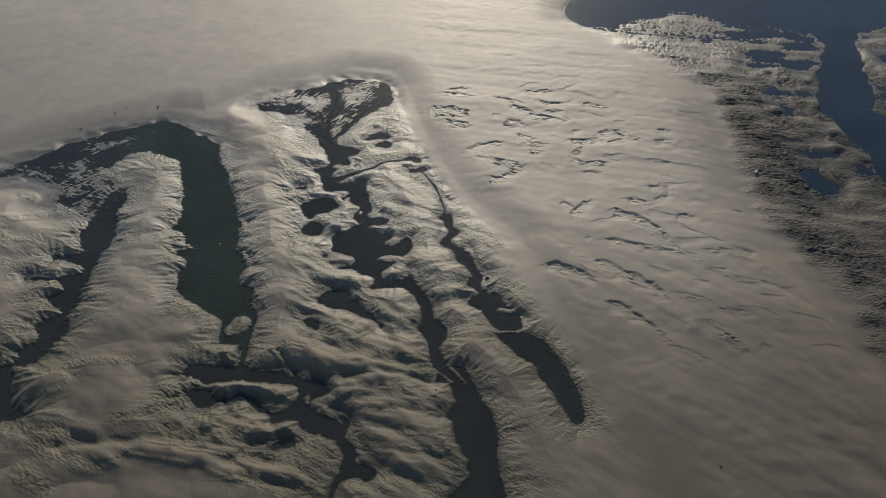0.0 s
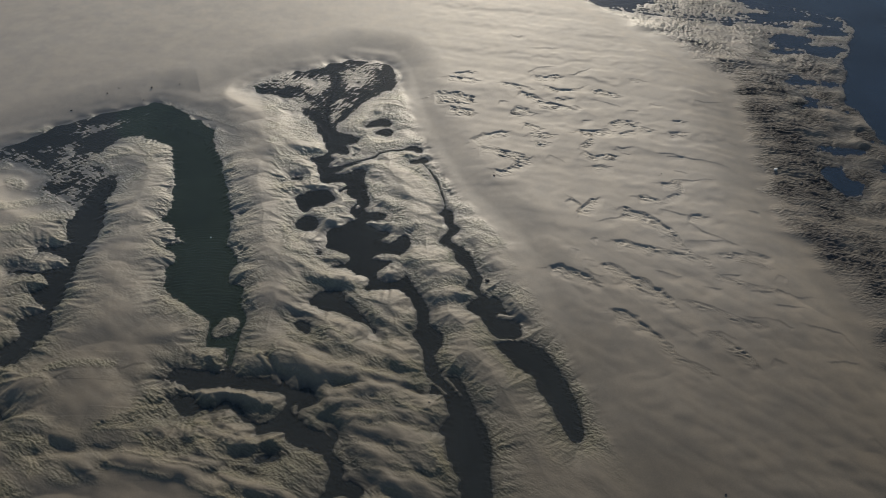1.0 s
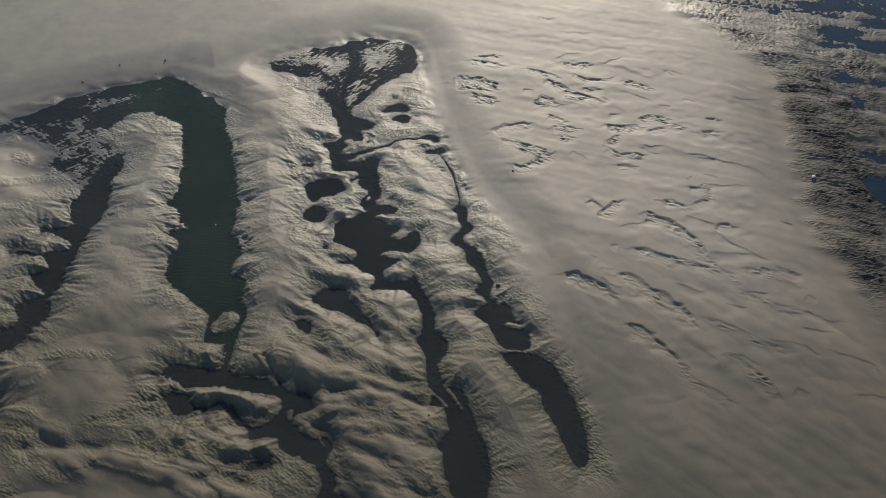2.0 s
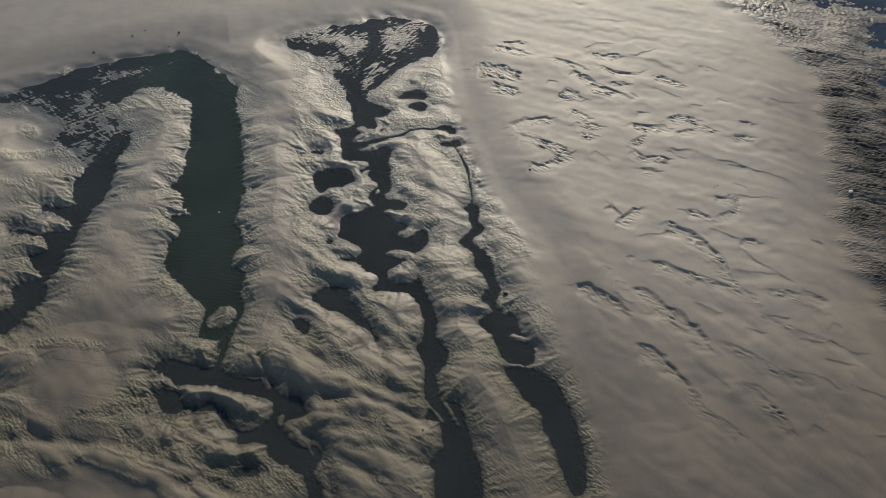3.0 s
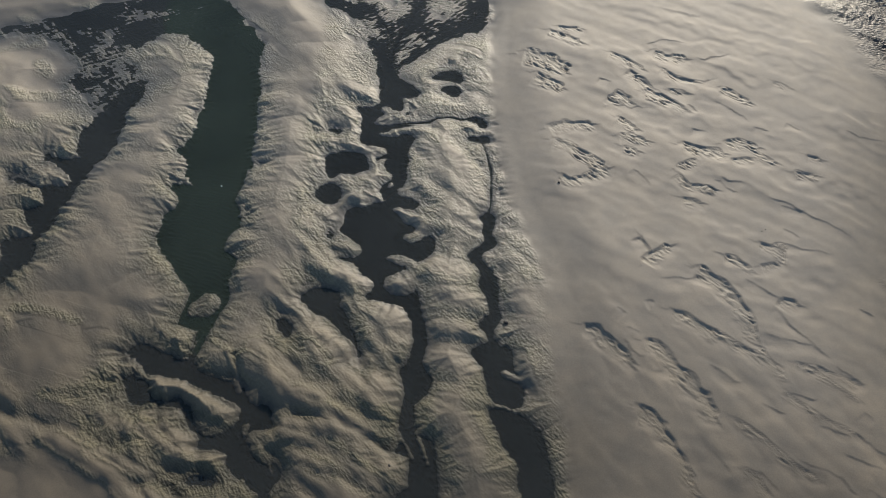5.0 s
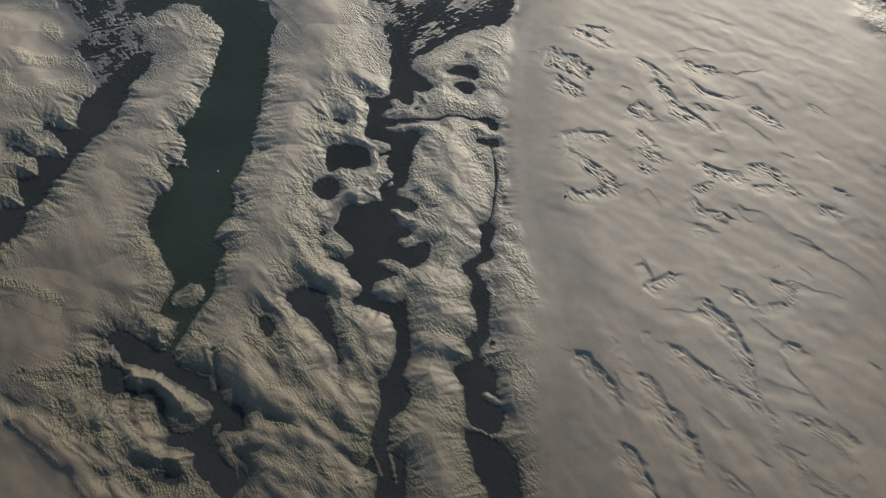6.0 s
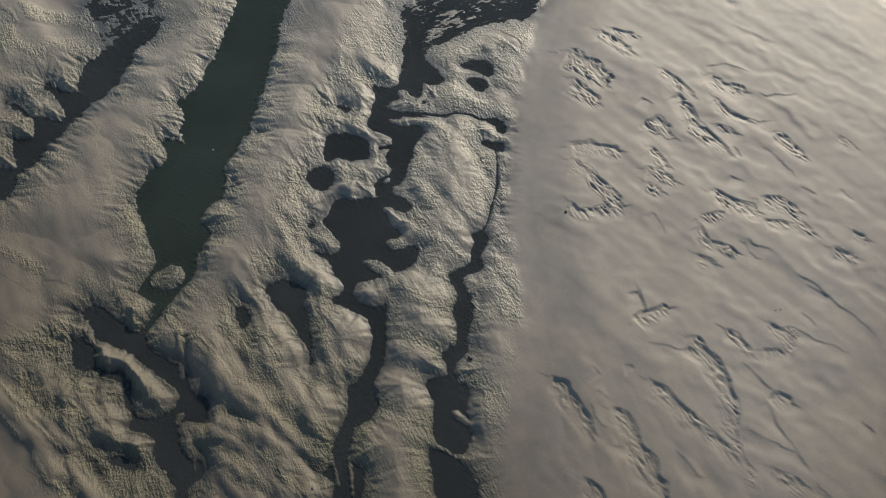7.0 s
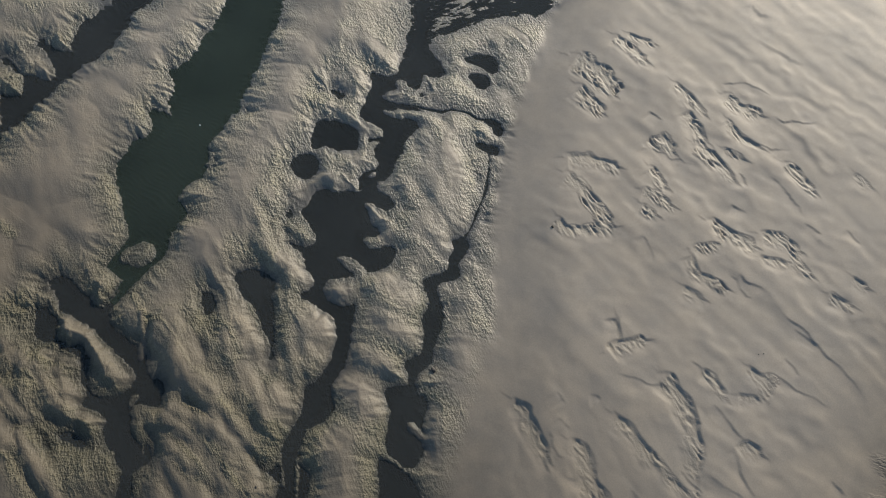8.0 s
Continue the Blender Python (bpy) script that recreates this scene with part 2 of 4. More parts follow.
WATERS["creek"] = outline("-34.7 61.5, -34.2 59.1, -33.8 56.6, -33.4 54.0, -33.9 52.3, -33.9 49.5, -33.9 47.5, -33.7 45.8, -34.1 44.0, -33.9 43.0, "
    "-33.4 42.1, -34.0 41.0, -34.3 40.1, -35.1 38.8, -36.5 38.1, -35.9 37.3, -35.8 35.9, -35.2 34.5, -33.5 33.2, -35.2 32.6, "
    "-36.8 32.1, -39.6 38.0, -37.8 38.2, -36.3 39.1, -37.0 40.0, -35.6 41.4, -36.5 42.4, -36.2 43.4, -35.0 44.2, -35.5 45.1, "
    "-37.3 46.2, -36.1 47.3, -37.1 48.4, -39.2 48.8, -37.0 48.9, -35.1 49.7, -35.6 50.7, -37.4 51.4, -38.7 51.9, -37.2 52.3, "
    "-35.4 52.7, -36.5 53.6, -37.0 55.7, -36.6 58.0, -35.7 59.8")
WATERS["lagoon_foot"] = outline("-24.0 46.3, -22.3 44.9, -21.0 44.2, -19.8 43.7, -19.5 43.0, -19.5 42.2, -19.5 41.4, -19.4 40.8, -19.2 40.5, -18.4 40.7, -17.8 40.7, "
    "-17.6 40.3, -17.6 39.6, -17.6 38.8, -17.6 38.2, -17.1 38.2, -17.1 38.5, -17.2 39.3, -17.3 40.0, -17.2 40.5, -16.9 40.9, -16.8 41.4, "
    "-16.7 42.3, -16.7 43.1, -16.9 44.0, -17.2 44.7, -17.7 45.3, -17.7 45.8, -17.6 46.5, -18.1 47.6, -20.4 47.6")
WATERS["cross_pool"] = np.vstack((
    outline("-17.6 38.2, -18.1 38.2, -18.7 38.3, -19.4 38.3, -20.0 38.3, -20.8 38.3, -21.4 38.2, -21.6 37.8, -21.5 37.4, -20.9 37.1, -20.2 36.8, "
    "-19.8 36.5, -19.2 36.4, -18.7 36.6, -18.0 36.6, -17.2 36.6, -16.6 36.5, -15.7 36.4, -14.6 36.4, -13.5 36.3, -12.5 36.1, -11.8 35.9, "
    "-11.6 35.3, -11.7 34.8, -12.1 34.1, -12.6 33.6, -13.1 33.4, -14.0 33.5, -14.5 33.9, -14.8 34.4, -15.1 34.8, -15.7 35.1, -16.3 35.3, "
    "-16.7 35.3, -17.3 34.8, -17.9 34.7, -18.5 35.0, -19.0 35.3, -19.6 35.6, -20.3 35.8, -20.9 35.6, -21.1 35.2"),
    outline("-20.6 34.7, -20.0 34.1, -19.3 33.9, -18.7 34.0, -18.0 34.3, -17.3 34.4, -16.6 34.5, -16.0 34.5, -15.5 34.3, -15.0 33.9, -14.5 33.4, "
    "-14.0 33.2, -13.7 32.9, -13.6 32.5, -13.3 32.3, -12.9 32.4, -12.3 32.6, -11.8 32.6, -11.3 32.5, -11.2 32.1, -11.0 31.8, -10.6 31.6, "
    "-10.2 31.4, -9.7 31.2, -9.4 31.3, -8.8 30.9, -8.2 30.8, -7.8 30.4, -7.6 29.8, -7.4 29.1, -7.5 28.1, -7.8 27.4, -8.0 26.7, "
    "-8.3 25.6, -7.8 25.6, -7.6 26.6, -7.4 27.1, -6.9 27.4, -6.3 27.6, -5.8 27.4, -5.3 27.2, -4.9 27.4"),
    outline("-4.6 27.9, -4.9 28.3, -5.6 28.6, -6.4 28.8, -6.3 29.5, -6.7 30.3, -7.2 30.8, -7.3 31.6, -7.0 32.1, -7.3 32.8, -8.2 33.0, "
    "-7.6 32.2, -8.0 32.7, -8.6 32.9, -9.2 32.9, -9.6 33.2, -9.9 33.6, -10.4 33.9, -10.4 34.4, -10.1 34.8, -9.6 35.0, -9.1 35.3, "
    "-9.2 35.7, -9.4 36.1, -9.6 36.5, -10.1 36.7, -10.5 36.7, -10.8 36.4, -11.3 36.6, -11.8 36.9, -12.4 37.5, -12.3 36.9, -12.6 36.9, "
    "-13.1 37.3, -13.4 37.6, -13.9 37.5, -14.6 37.5, -15.4 37.5, -15.9 37.7, -16.6 38.1, -17.0 38.4")))
WATERS["cross_pool3"] = outline("-13.2 30.0, -12.7 30.6, -12.0 30.7, -11.3 30.6, -11.4 30.3, -12.0 30.1, -12.7 29.9")
WATERS["mid_up"] = np.vstack((
    outline("-14.5 75.3, -14.1 73.9, -13.2 72.8, -12.4 71.7, -11.9 71.0, -11.1 70.7, -10.3 70.5, -9.7 70.1, -9.2 69.9, -9.2 69.2, -9.7 68.7, "
    "-10.5 68.5, -10.2 67.8, -10.2 67.0, -10.8 66.9, -11.4 67.1, -11.9 67.0, -12.1 66.4, -11.6 66.0, -11.9 65.3, -12.0 64.7, -11.1 64.7, "
    "-10.1 65.2, -9.0 65.6, -8.6 65.5, -9.2 65.1, -10.3 64.5, -10.6 64.1, -11.2 63.8, -11.2 63.5, -10.8 63.5, -10.1 63.6, -9.5 63.9, "
    "-9.1 64.3, -8.4 64.5, -7.9 64.2, -7.8 63.6, -7.9 62.9, -7.8 62.1, -7.5 61.4"),
    outline("-7.4 60.5, -7.1 59.8, -7.0 59.1, -7.1 58.5, -7.5 58.1, -7.5 57.8, -8.2 56.6, -8.6 57.1, -9.0 57.5, -8.8 58.2, -8.4 59.0, "
    "-8.5 59.5, -9.1 59.8, -9.6 60.3, -9.6 61.0, -10.0 60.9, -10.3 60.6, -10.4 60.9, -9.9 61.3, -9.7 61.7, -10.2 62.1, -11.1 62.1, "
    "-11.9 62.0, -12.5 62.1, -12.8 62.7, -12.9 63.4, -13.3 64.2, -13.5 65.1, -14.1 65.6, -14.2 66.2, -13.6 66.3, -12.7 66.8, -12.5 67.5, "
    "-12.9 68.3, -12.9 69.2, -13.1 70.1, -13.5 71.1, -14.3 72.3, -15.2 73.3, -15.8 74.7")))
WATERS["mid_low"] = np.vstack((
    outline("-7.6 57.9, -7.2 57.6, -6.6 57.5, -6.0 57.6, -5.4 57.4, -5.1 57.0, -5.6 56.4, -6.4 56.3, -6.9 56.2, -7.0 55.9, -6.4 55.5, "
    "-5.9 55.1, -5.4 54.9, -4.7 54.7, -4.8 54.2, -5.3 53.9, -5.4 53.5, -5.0 53.3, -4.5 53.3, -4.0 53.7, -3.5 54.3, -2.9 54.3, "
    "-2.6 53.9, -2.5 53.2, -2.7 52.5, -3.1 52.0, -3.5 51.6, -4.2 51.8, -4.9 51.9, -5.6 51.7, -6.0 51.2, -5.5 51.0, -4.8 50.9, "
    "-4.3 50.9, -4.2 50.6, -4.6 50.3, -5.2 49.8, -5.5 49.3"),
    outline("-5.4 48.7, -5.0 48.3, -4.2 48.2, -3.4 48.4, -3.0 48.7, -2.8 49.0, -2.3 48.4, -1.8 47.5, -2.4 47.2, -2.7 46.8, -3.3 47.2, "
    "-3.9 47.4, -4.7 47.3, -5.3 47.3, -6.1 47.1, -6.4 47.4, -6.2 48.0, -6.2 48.5, -6.6 48.9, -7.4 49.1, -8.1 49.6, -8.8 49.9, "
    "-9.7 50.0, -8.7 50.5, -8.3 51.0, -8.3 51.4, -8.9 51.7, -9.6 52.0, -10.1 52.2, -10.7 52.5, -10.6 53.2, -10.8 53.9, -10.9 54.6, "
    "-10.6 55.2, -9.8 55.3, -8.9 56.1, -8.2 56.6")))
WATERS["side_pool_a"] = outline("-14.6 58.7, -14.9 59.5, -14.3 60.2, -13.1 60.9, -11.8 60.9, -11.0 60.2, -10.7 59.4, -11.7 58.5, -12.8 58.2, -13.3 57.5, -14.0 57.7")
WATERS["side_pool_b"] = outline("-14.2 55.6, -13.8 56.6, -12.7 57.0, -12.0 56.4, -11.9 55.3, -12.4 54.7, -13.6 54.8")
WATERS["side_pool_c"] = outline("-16.0 62.5, -15.5 63.0, -14.8 63.1, -14.5 62.7, -15.1 62.3")
WATERS["mid_chan"] = outline("-2.7 48.8, -2.3 48.4, -1.9 47.7, -1.4 46.9, -1.0 46.1, -0.6 45.3, -0.5 44.6, -0.4 44.0, -0.3 43.3, -0.1 42.9, 0.5 42.5, 0.8 42.1, "
    "0.8 41.5, 0.7 40.9, 0.4 40.3, 0.2 39.9, 0.3 39.3, 0.6 38.6, 0.4 38.1, -0.1 37.8, -0.4 37.9, -0.5 38.4, -0.6 39.1, -0.8 39.9, "
    "-1.0 40.7, -1.3 41.2, -1.6 41.8, -1.8 42.3, -1.6 42.7, -1.5 43.2, -1.5 43.9, -1.5 44.6, -1.8 45.4, -2.2 46.2, -2.7 46.8, "
    "-2.7 47.8")
WATERS["mid_foot"] = outline("-0.4 38.1, 0.1 37.4, 0.8 36.8, 1.3 36.2, 0.8 36.2, 0.2 36.3, -0.1 36.3, 0.2 37.1, 0.8 36.4, 1.1 35.7, 1.4 34.9, 1.5 34.2, "
    "1.0 33.6, 0.6 32.9, 1.2 32.4, 1.2 31.7, 1.4 30.7, 1.8 30.2, 2.0 29.5, 2.4 28.9, 2.1 28.3, 2.4 27.8, 2.2 27.3, 1.7 26.8, 1.1 26.2, "
    "0.7 25.5, 4.9 25.4, 5.0 26.3, 4.8 27.3, 4.8 28.3, 4.6 29.0, 4.6 29.7, 4.8 30.5, 4.8 31.5, 4.6 32.5, 4.2 33.6, 3.8 34.3, 3.3 35.3, "
    "3.0 36.4, 2.6 37.2, 2.0 37.9, 1.1 38.0, 0.7 38.6")
WATERS["oval_pool"] = outline("-11.3 45.5, -11.0 46.3, -10.4 46.9, -9.5 47.1, -8.7 47.1, -8.3 46.7, -8.1 46.1, -7.5 45.6, -6.9 44.9, -6.4 44.3, -5.8 43.6, "
    "-5.0 42.6, -5.2 42.3, -5.9 43.1, -6.5 43.5, -7.1 43.6, -7.6 44.0, -8.3 44.4, -9.0 44.7, -9.8 44.7, -10.4 45.0")
WATERS["slit_pool"] = outline("-12.2 43.0, -12.0 43.5, -11.4 43.4, -10.8 42.9, -10.8 42.2, -11.4 42.2")
WATERS["east_up"] = np.vstack((
    outline("0.6 58.1, 1.2 58.1, 1.5 57.7, 1.6 57.0, 1.6 56.2, 2.1 55.7, 2.2 55.1, 1.8 54.5, 1.4 54.1, 1.5 53.6, 2.1 53.1, 2.6 52.7, 3.1 52.2, "
    "3.5 51.4, 3.8 50.5, 3.9 49.7, 4.2 49.2, 4.4 48.6, 4.2 47.9, 4.2 47.2, 4.6 46.7, 5.0 46.5, 5.6 46.5, 6.0 46.2, 6.1 45.7, 6.2 45.3, "
    "6.5 44.9, 6.8 44.5, 6.3 44.6, 5.7 44.6, 5.5 44.3, 5.8 44.0, 6.5 44.0, 7.1 43.8, 7.5 43.5"),
    outline("7.6 42.9, 7.6 42.3, 7.1 41.9, 6.5 41.9, 5.9 41.9, 5.4 42.2, 4.9 42.7, 4.5 43.4, 4.2 44.1, 3.6 44.5, 3.1 44.9, 2.9 45.5, 3.2 45.8, "
    "3.6 46.2, 3.8 46.7, 3.5 47.1, 3.0 47.4, 2.8 47.9, 3.1 48.5, 3.3 49.0, 3.1 49.6, 2.7 50.2, 2.2 50.7, 1.8 51.3, 1.7 52.0, 1.3 52.6, "
    "0.6 53.0, 0.3 53.6, 0.7 54.3, 1.0 54.9, 1.2 55.5, 0.8 56.2, 0.8 56.7, 0.4 57.2, 0.2 57.5")))
WATERS["east_low"] = outline("5.3 41.1, 5.8 40.5, 6.5 39.8, 7.0 39.1, 7.6 38.6, 8.2 38.2, 8.6 37.0, 9.1 36.1, 9.6 35.2, 10.0 34.1, 10.4 33.2, 10.8 32.5, "
    "11.2 32.1, 11.7 32.3, 11.9 32.8, 12.0 33.8, 11.9 34.9, 11.6 36.1, 11.2 37.2, 10.7 38.4, 10.1 39.7, 9.6 40.5, 8.9 41.1, 7.9 41.6, "
    "6.7 41.7, 5.6 41.6")
WATERS["dimple_a"] = outline("-4.1 67.8, -3.6 68.3, -2.9 68.5, -2.1 68.1, -1.9 67.4, -2.4 67.2, -3.2 67.6")
WATERS["dimple_b"] = outline("-3.3 65.5, -2.6 66.1, -1.7 66.5, -1.2 66.2, -1.3 65.7, -2.0 65.4")
WATERS["dimple_c"] = outline("-8.8 71.9, -8.4 72.7, -7.4 73.5, -6.4 73.5, -5.7 72.7, -6.1 72.0, -6.9 72.2, -7.8 71.9")
WATERS["dimple_d"] = outline("-7.5 70.7, -6.9 71.4, -6.0 71.6, -5.5 70.9, -5.9 70.2, -6.7 70.3")
WATERS["estuary"] = outline("19.7 106.3, 20.6 103.2, 23.6 101.7, 29.9 103.1, 35.7 105.8, 41.0 106.1, 45.5 103.3, 48.5 102.0, 52.4 100.8, 53.5 98.8, 55.7 98.2, "
    "56.1 95.9, 54.1 91.9, 53.8 90.2, 52.3 87.9, 51.3 84.3, 49.6 80.6, 48.6 78.1, 49.2 76.6, 49.3 74.1, 49.3 72.4, 49.9 71.1, "
    "50.3 69.3, 50.7 67.1, 50.5 65.4, 50.5 63.5, 53.8 54.0, 72.8 65.4, 110.6 123.4, 28.2 124.4, 22.6 112.9")
WATERS["east_pond"] = outline("41.6 65.1, 43.8 65.8, 44.3 63.7, 44.5 61.9, 42.7 60.5, 42.0 61.0, 41.3 62.5")
ISLETS["islet"] = outline("-19.3 42.3, -19.0 43.0, -18.7 43.6, -18.1 43.8, -17.4 43.6, -17.1 43.1, -17.2 42.6, -17.4 41.9, -17.9 41.8, -18.4 41.6, -19.0 41.4, "
    "-19.2 41.8")
ISLETS["far_bank"] = outline("62.1 98.6, 64.0 99.1, 67.5 100.7, 80.5 104.0, 69.6 70.9, 56.5 76.6, 56.9 79.9, 57.5 82.7, 58.7 87.1, 59.9 91.5, 60.8 95.1")
ISLETS["shoal"] = outline("-10.9 34.3, -11.0 34.8, -10.8 35.1, -10.6 34.9, -10.6 34.5, -10.7 34.1")
ISLETS["bar"] = outline("0.8 38.2, 1.2 37.9, 1.7 37.3, 2.4 36.3, 2.3 36.2, 1.6 37.0, 1.1 37.7")
ISLETS["pebble_bar"] = outline("-8.5 58.3, -8.3 58.6, -8.0 58.4, -8.1 58.0, -8.4 58.0")
ZONES["marsh_mid"] = outline("-23.7 80.0, -22.1 81.3, -20.8 82.7, -18.6 83.5, -16.0 84.0, -14.9 84.7, -14.3 85.5, -12.7 86.3, -11.0 86.1, -9.2 85.5, -7.6 85.4, "
    "-6.8 84.7, -6.2 83.4, -5.8 81.7, -6.1 80.1, -7.8 79.1, -9.9 76.5, -11.6 74.0, -12.7 71.7, -13.3 70.5, -15.5 73.2, -18.2 76.7, "
    "-21.2 78.1")
ZONES["marsh_west"] = outline("-52.5 64.8, -50.7 66.1, -48.5 67.5, -46.8 68.5, -45.6 70.1, -44.5 71.7, -42.6 73.3, -40.4 74.4, -37.4 75.1, -35.6 75.5, -34.6 76.4, "
    "-32.7 75.8, -31.0 74.7, -28.4 72.9, -26.6 70.7, -24.8 68.1, -25.8 67.0, -30.9 71.8, -34.2 70.4, -36.8 69.0, -37.6 67.2, -38.3 65.3, "
    "-34.2 62.3, -34.1 60.5, -35.5 59.8, -37.4 58.2, -39.7 58.6, -42.3 60.3, -41.9 62.4, -45.8 64.0, -49.7 64.3, -51.7 63.5")
ZONES["marsh_east"] = outline("19.7 106.3, 20.6 103.2, 23.5 100.9, 31.4 98.3, 39.3 96.5, 46.3 97.8, 52.4 98.4, 45.5 103.3, 41.3 106.9, 36.8 110.6, 30.1 113.7, "
    "23.4 112.0")
ZONES["rough_east"] = outline("22.4 99.3, 28.5 92.1, 32.7 86.5, 35.2 81.4, 34.4 71.2, 33.7 62.5, 33.5 55.9, 35.5 51.6, 37.8 46.2, 37.1 40.7, 38.1 36.7, "
    "44.2 31.9, 63.1 65.3, 54.8 95.9, 36.2 107.9, 19.7 104.6")
ZONES["hummock"] = outline("-22.5 35.8, -20.3 33.0, -21.7 31.4, -19.0 29.4, -14.3 27.5, -12.4 24.4, 3.5 24.2, 2.6 35.0, 0.3 41.0, -1.8 46.6, "
    "-4.6 48.1, -9.7 50.4, -13.3 52.1, -15.0 56.4, -12.0 38.6, -16.4 38.7")
ZONES["hummock_west"] = outline("-37.7 32.1, -32.7 33.1, -28.9 31.5, -22.8 30.4, -24.8 28.5, -29.1 28.5, -32.3 30.0, -37.0 30.6")
ZONES["fur_mid"] = outline("-21.5 78.4, -5.7 83.0, -3.3 74.2, -1.4 67.7, 0.5 62.6, 2.0 59.6, 5.0 56.4, 7.8 53.2, 4.5 52.0, 1.6 51.4, -2.1 50.1, "
    "-9.5 48.2, -13.9 52.9, -17.5 63.0")
scour("-0.9 77.3, 0.7 77.4, 2.7 76.5", 1.05, 0.30)
scour("0.9 74.8, 3.1 74.1", 0.72, 0.30)
scour("0.7 81.2, 2.5 81.0, 3.7 80.7", 0.48, 0.30)
scour("1.5 82.2, 3.3 82.5", 0.27, 0.30)
scour("3.6 68.6, 5.0 69.6, 6.9 70.1", 0.49, 0.30)
scour("4.4 67.1, 5.7 67.0, 7.4 66.3, 8.9 65.8", 0.53, 0.30)
scour("5.9 63.5, 6.7 63.1, 7.7 63.7, 9.3 65.1", 0.37, 0.35)
scour("8.4 73.4, 9.0 74.7, 9.9 74.3", 0.60, 0.30)
scour("9.5 71.6, 10.9 71.1", 0.39, 0.30)
scour("10.0 69.5, 10.9 69.7, 12.0 69.7", 0.44, 0.30)
scour("10.6 68.4, 11.5 68.3", 0.29, 0.30)
scour("7.2 80.0, 8.9 79.7, 10.5 78.9", 0.26, 0.30)
scour("9.4 78.2, 10.7 77.4, 11.6 76.6", 0.41, 0.30)
scour("11.5 75.7, 12.8 75.7, 15.0 74.9", 0.55, 0.30)
scour("11.4 81.4, 12.7 81.3, 14.0 81.5", 0.58, 0.30)
scour("12.5 79.4, 14.0 78.7, 15.6 78.7", 0.26, 0.30)
scour("13.5 76.8, 14.9 76.9", 0.25, 0.30)
scour("18.2 78.5, 19.2 78.5, 20.8 77.8", 0.36, 0.25)
scour("15.7 70.2, 17.1 70.3, 18.8 70.4", 0.53, 0.35)
scour("19.4 71.8, 20.5 72.3, 21.8 72.2", 0.48, 0.30)
scour("20.1 69.9, 21.5 70.6", 0.24, 0.30)
scour("21.9 71.5, 23.5 71.0", 0.29, 0.25)
scour("15.5 67.5, 16.7 68.8", 0.24, 0.30)
scour("15.7 66.8, 16.7 66.0", 0.28, 0.30)
scour("16.9 66.0, 18.6 66.1", 0.32, 0.30)
scour("16.4 64.3, 17.7 64.3", 0.28, 0.30)
scour("25.7 70.2, 26.9 70.3", 0.33, 0.30)
scour("26.6 72.6, 27.4 72.5", 0.24, 0.30)
scour("23.2 81.1, 24.3 80.8", 0.20, 0.20)
scour("14.2 56.8, 14.6 57.7, 15.7 58.7", 0.39, 0.38)
scour("13.5 59.2, 14.4 58.2", 0.18, 0.30)
scour("18.5 57.3, 19.9 56.9, 21.8 55.7", 0.65, 0.38)
scour("20.5 59.5, 21.3 59.4, 22.3 58.9", 0.35, 0.30)
scour("23.1 61.6, 24.0 61.5, 24.9 61.7, 25.1 60.8", 0.40, 0.30)
scour("23.4 59.4, 24.4 59.9", 0.22, 0.30)
scour("24.9 56.0, 25.4 56.8, 26.1 56.7", 0.34, 0.30)
scour("17.0 53.0, 18.3 52.9, 20.3 52.0", 0.38, 0.30)
scour("10.7 49.9, 11.7 49.9, 13.0 48.9, 14.2 48.2", 0.41, 0.35)
scour("15.4 49.8, 16.3 49.9, 17.5 48.9", 0.41, 0.30)
scour("17.4 47.8, 18.4 48.0, 20.0 46.9", 0.64, 0.35)
scour("15.8 44.2, 16.6 44.2, 17.5 43.5", 0.58, 0.35)
scour("22.0 55.0, 22.8 53.4", 0.42, 0.15)
scour("23.7 51.7, 25.2 50.5", 0.49, 0.15)
scour("18.5 57.4, 20.2 56.5, 22.0 55.6, 23.3 53.2", 0.43, 0.30)
scour("17.4 53.1, 19.0 52.6, 22.1 51.7, 24.7 51.1", 0.27, 0.25)
scour("16.2 48.9, 17.6 48.7, 19.4 47.6, 20.8 45.8", 0.53, 0.32)
scour("15.6 44.4, 16.7 44.2, 18.3 42.7, 19.9 40.6", 0.38, 0.32)
scour("23.3 42.1, 24.2 42.0, 25.4 40.6, 26.4 39.3", 0.32, 0.22)
scour("22.4 45.7, 24.4 45.0, 26.2 43.8, 27.9 43.2", 0.21, 0.20)
scour("19.9 39.8, 21.4 39.0, 22.6 38.3", 0.28, 0.22)
scour("26.4 51.5, 28.1 51.6, 30.6 51.3", 0.18, 0.20)
scour("25.6 49.0, 28.0 47.8, 30.4 47.3", 0.22, 0.18)
scour("28.1 51.2, 29.8 50.4, 30.6 50.1", 0.18, 0.18)
rill("23.0 66.7, 24.9 66.6, 26.8 65.9, 29.2 65.2, 31.4 64.4")
rill("13.4 59.2, 14.4 58.1")
rill("22.1 57.8, 23.5 57.3, 25.4 56.7")
rill("20.3 51.9, 22.5 51.6, 24.2 51.3")
rill("12.7 52.1, 13.7 51.7")
rill("13.7 50.5, 15.0 50.3")
rill("28.1 51.9, 29.0 51.4")
rill("29.3 52.1, 31.3 51.5")
rill("31.1 57.9, 32.5 57.8")
rill("21.6 74.5, 23.2 74.5")
rill("24.5 76.0, 26.1 75.4")
rill("12.8 79.3, 14.3 78.7, 16.5 79.0, 18.3 80.2")
rill("9.3 78.5, 11.7 76.7")
rill("16.2 72.7, 17.7 72.5")
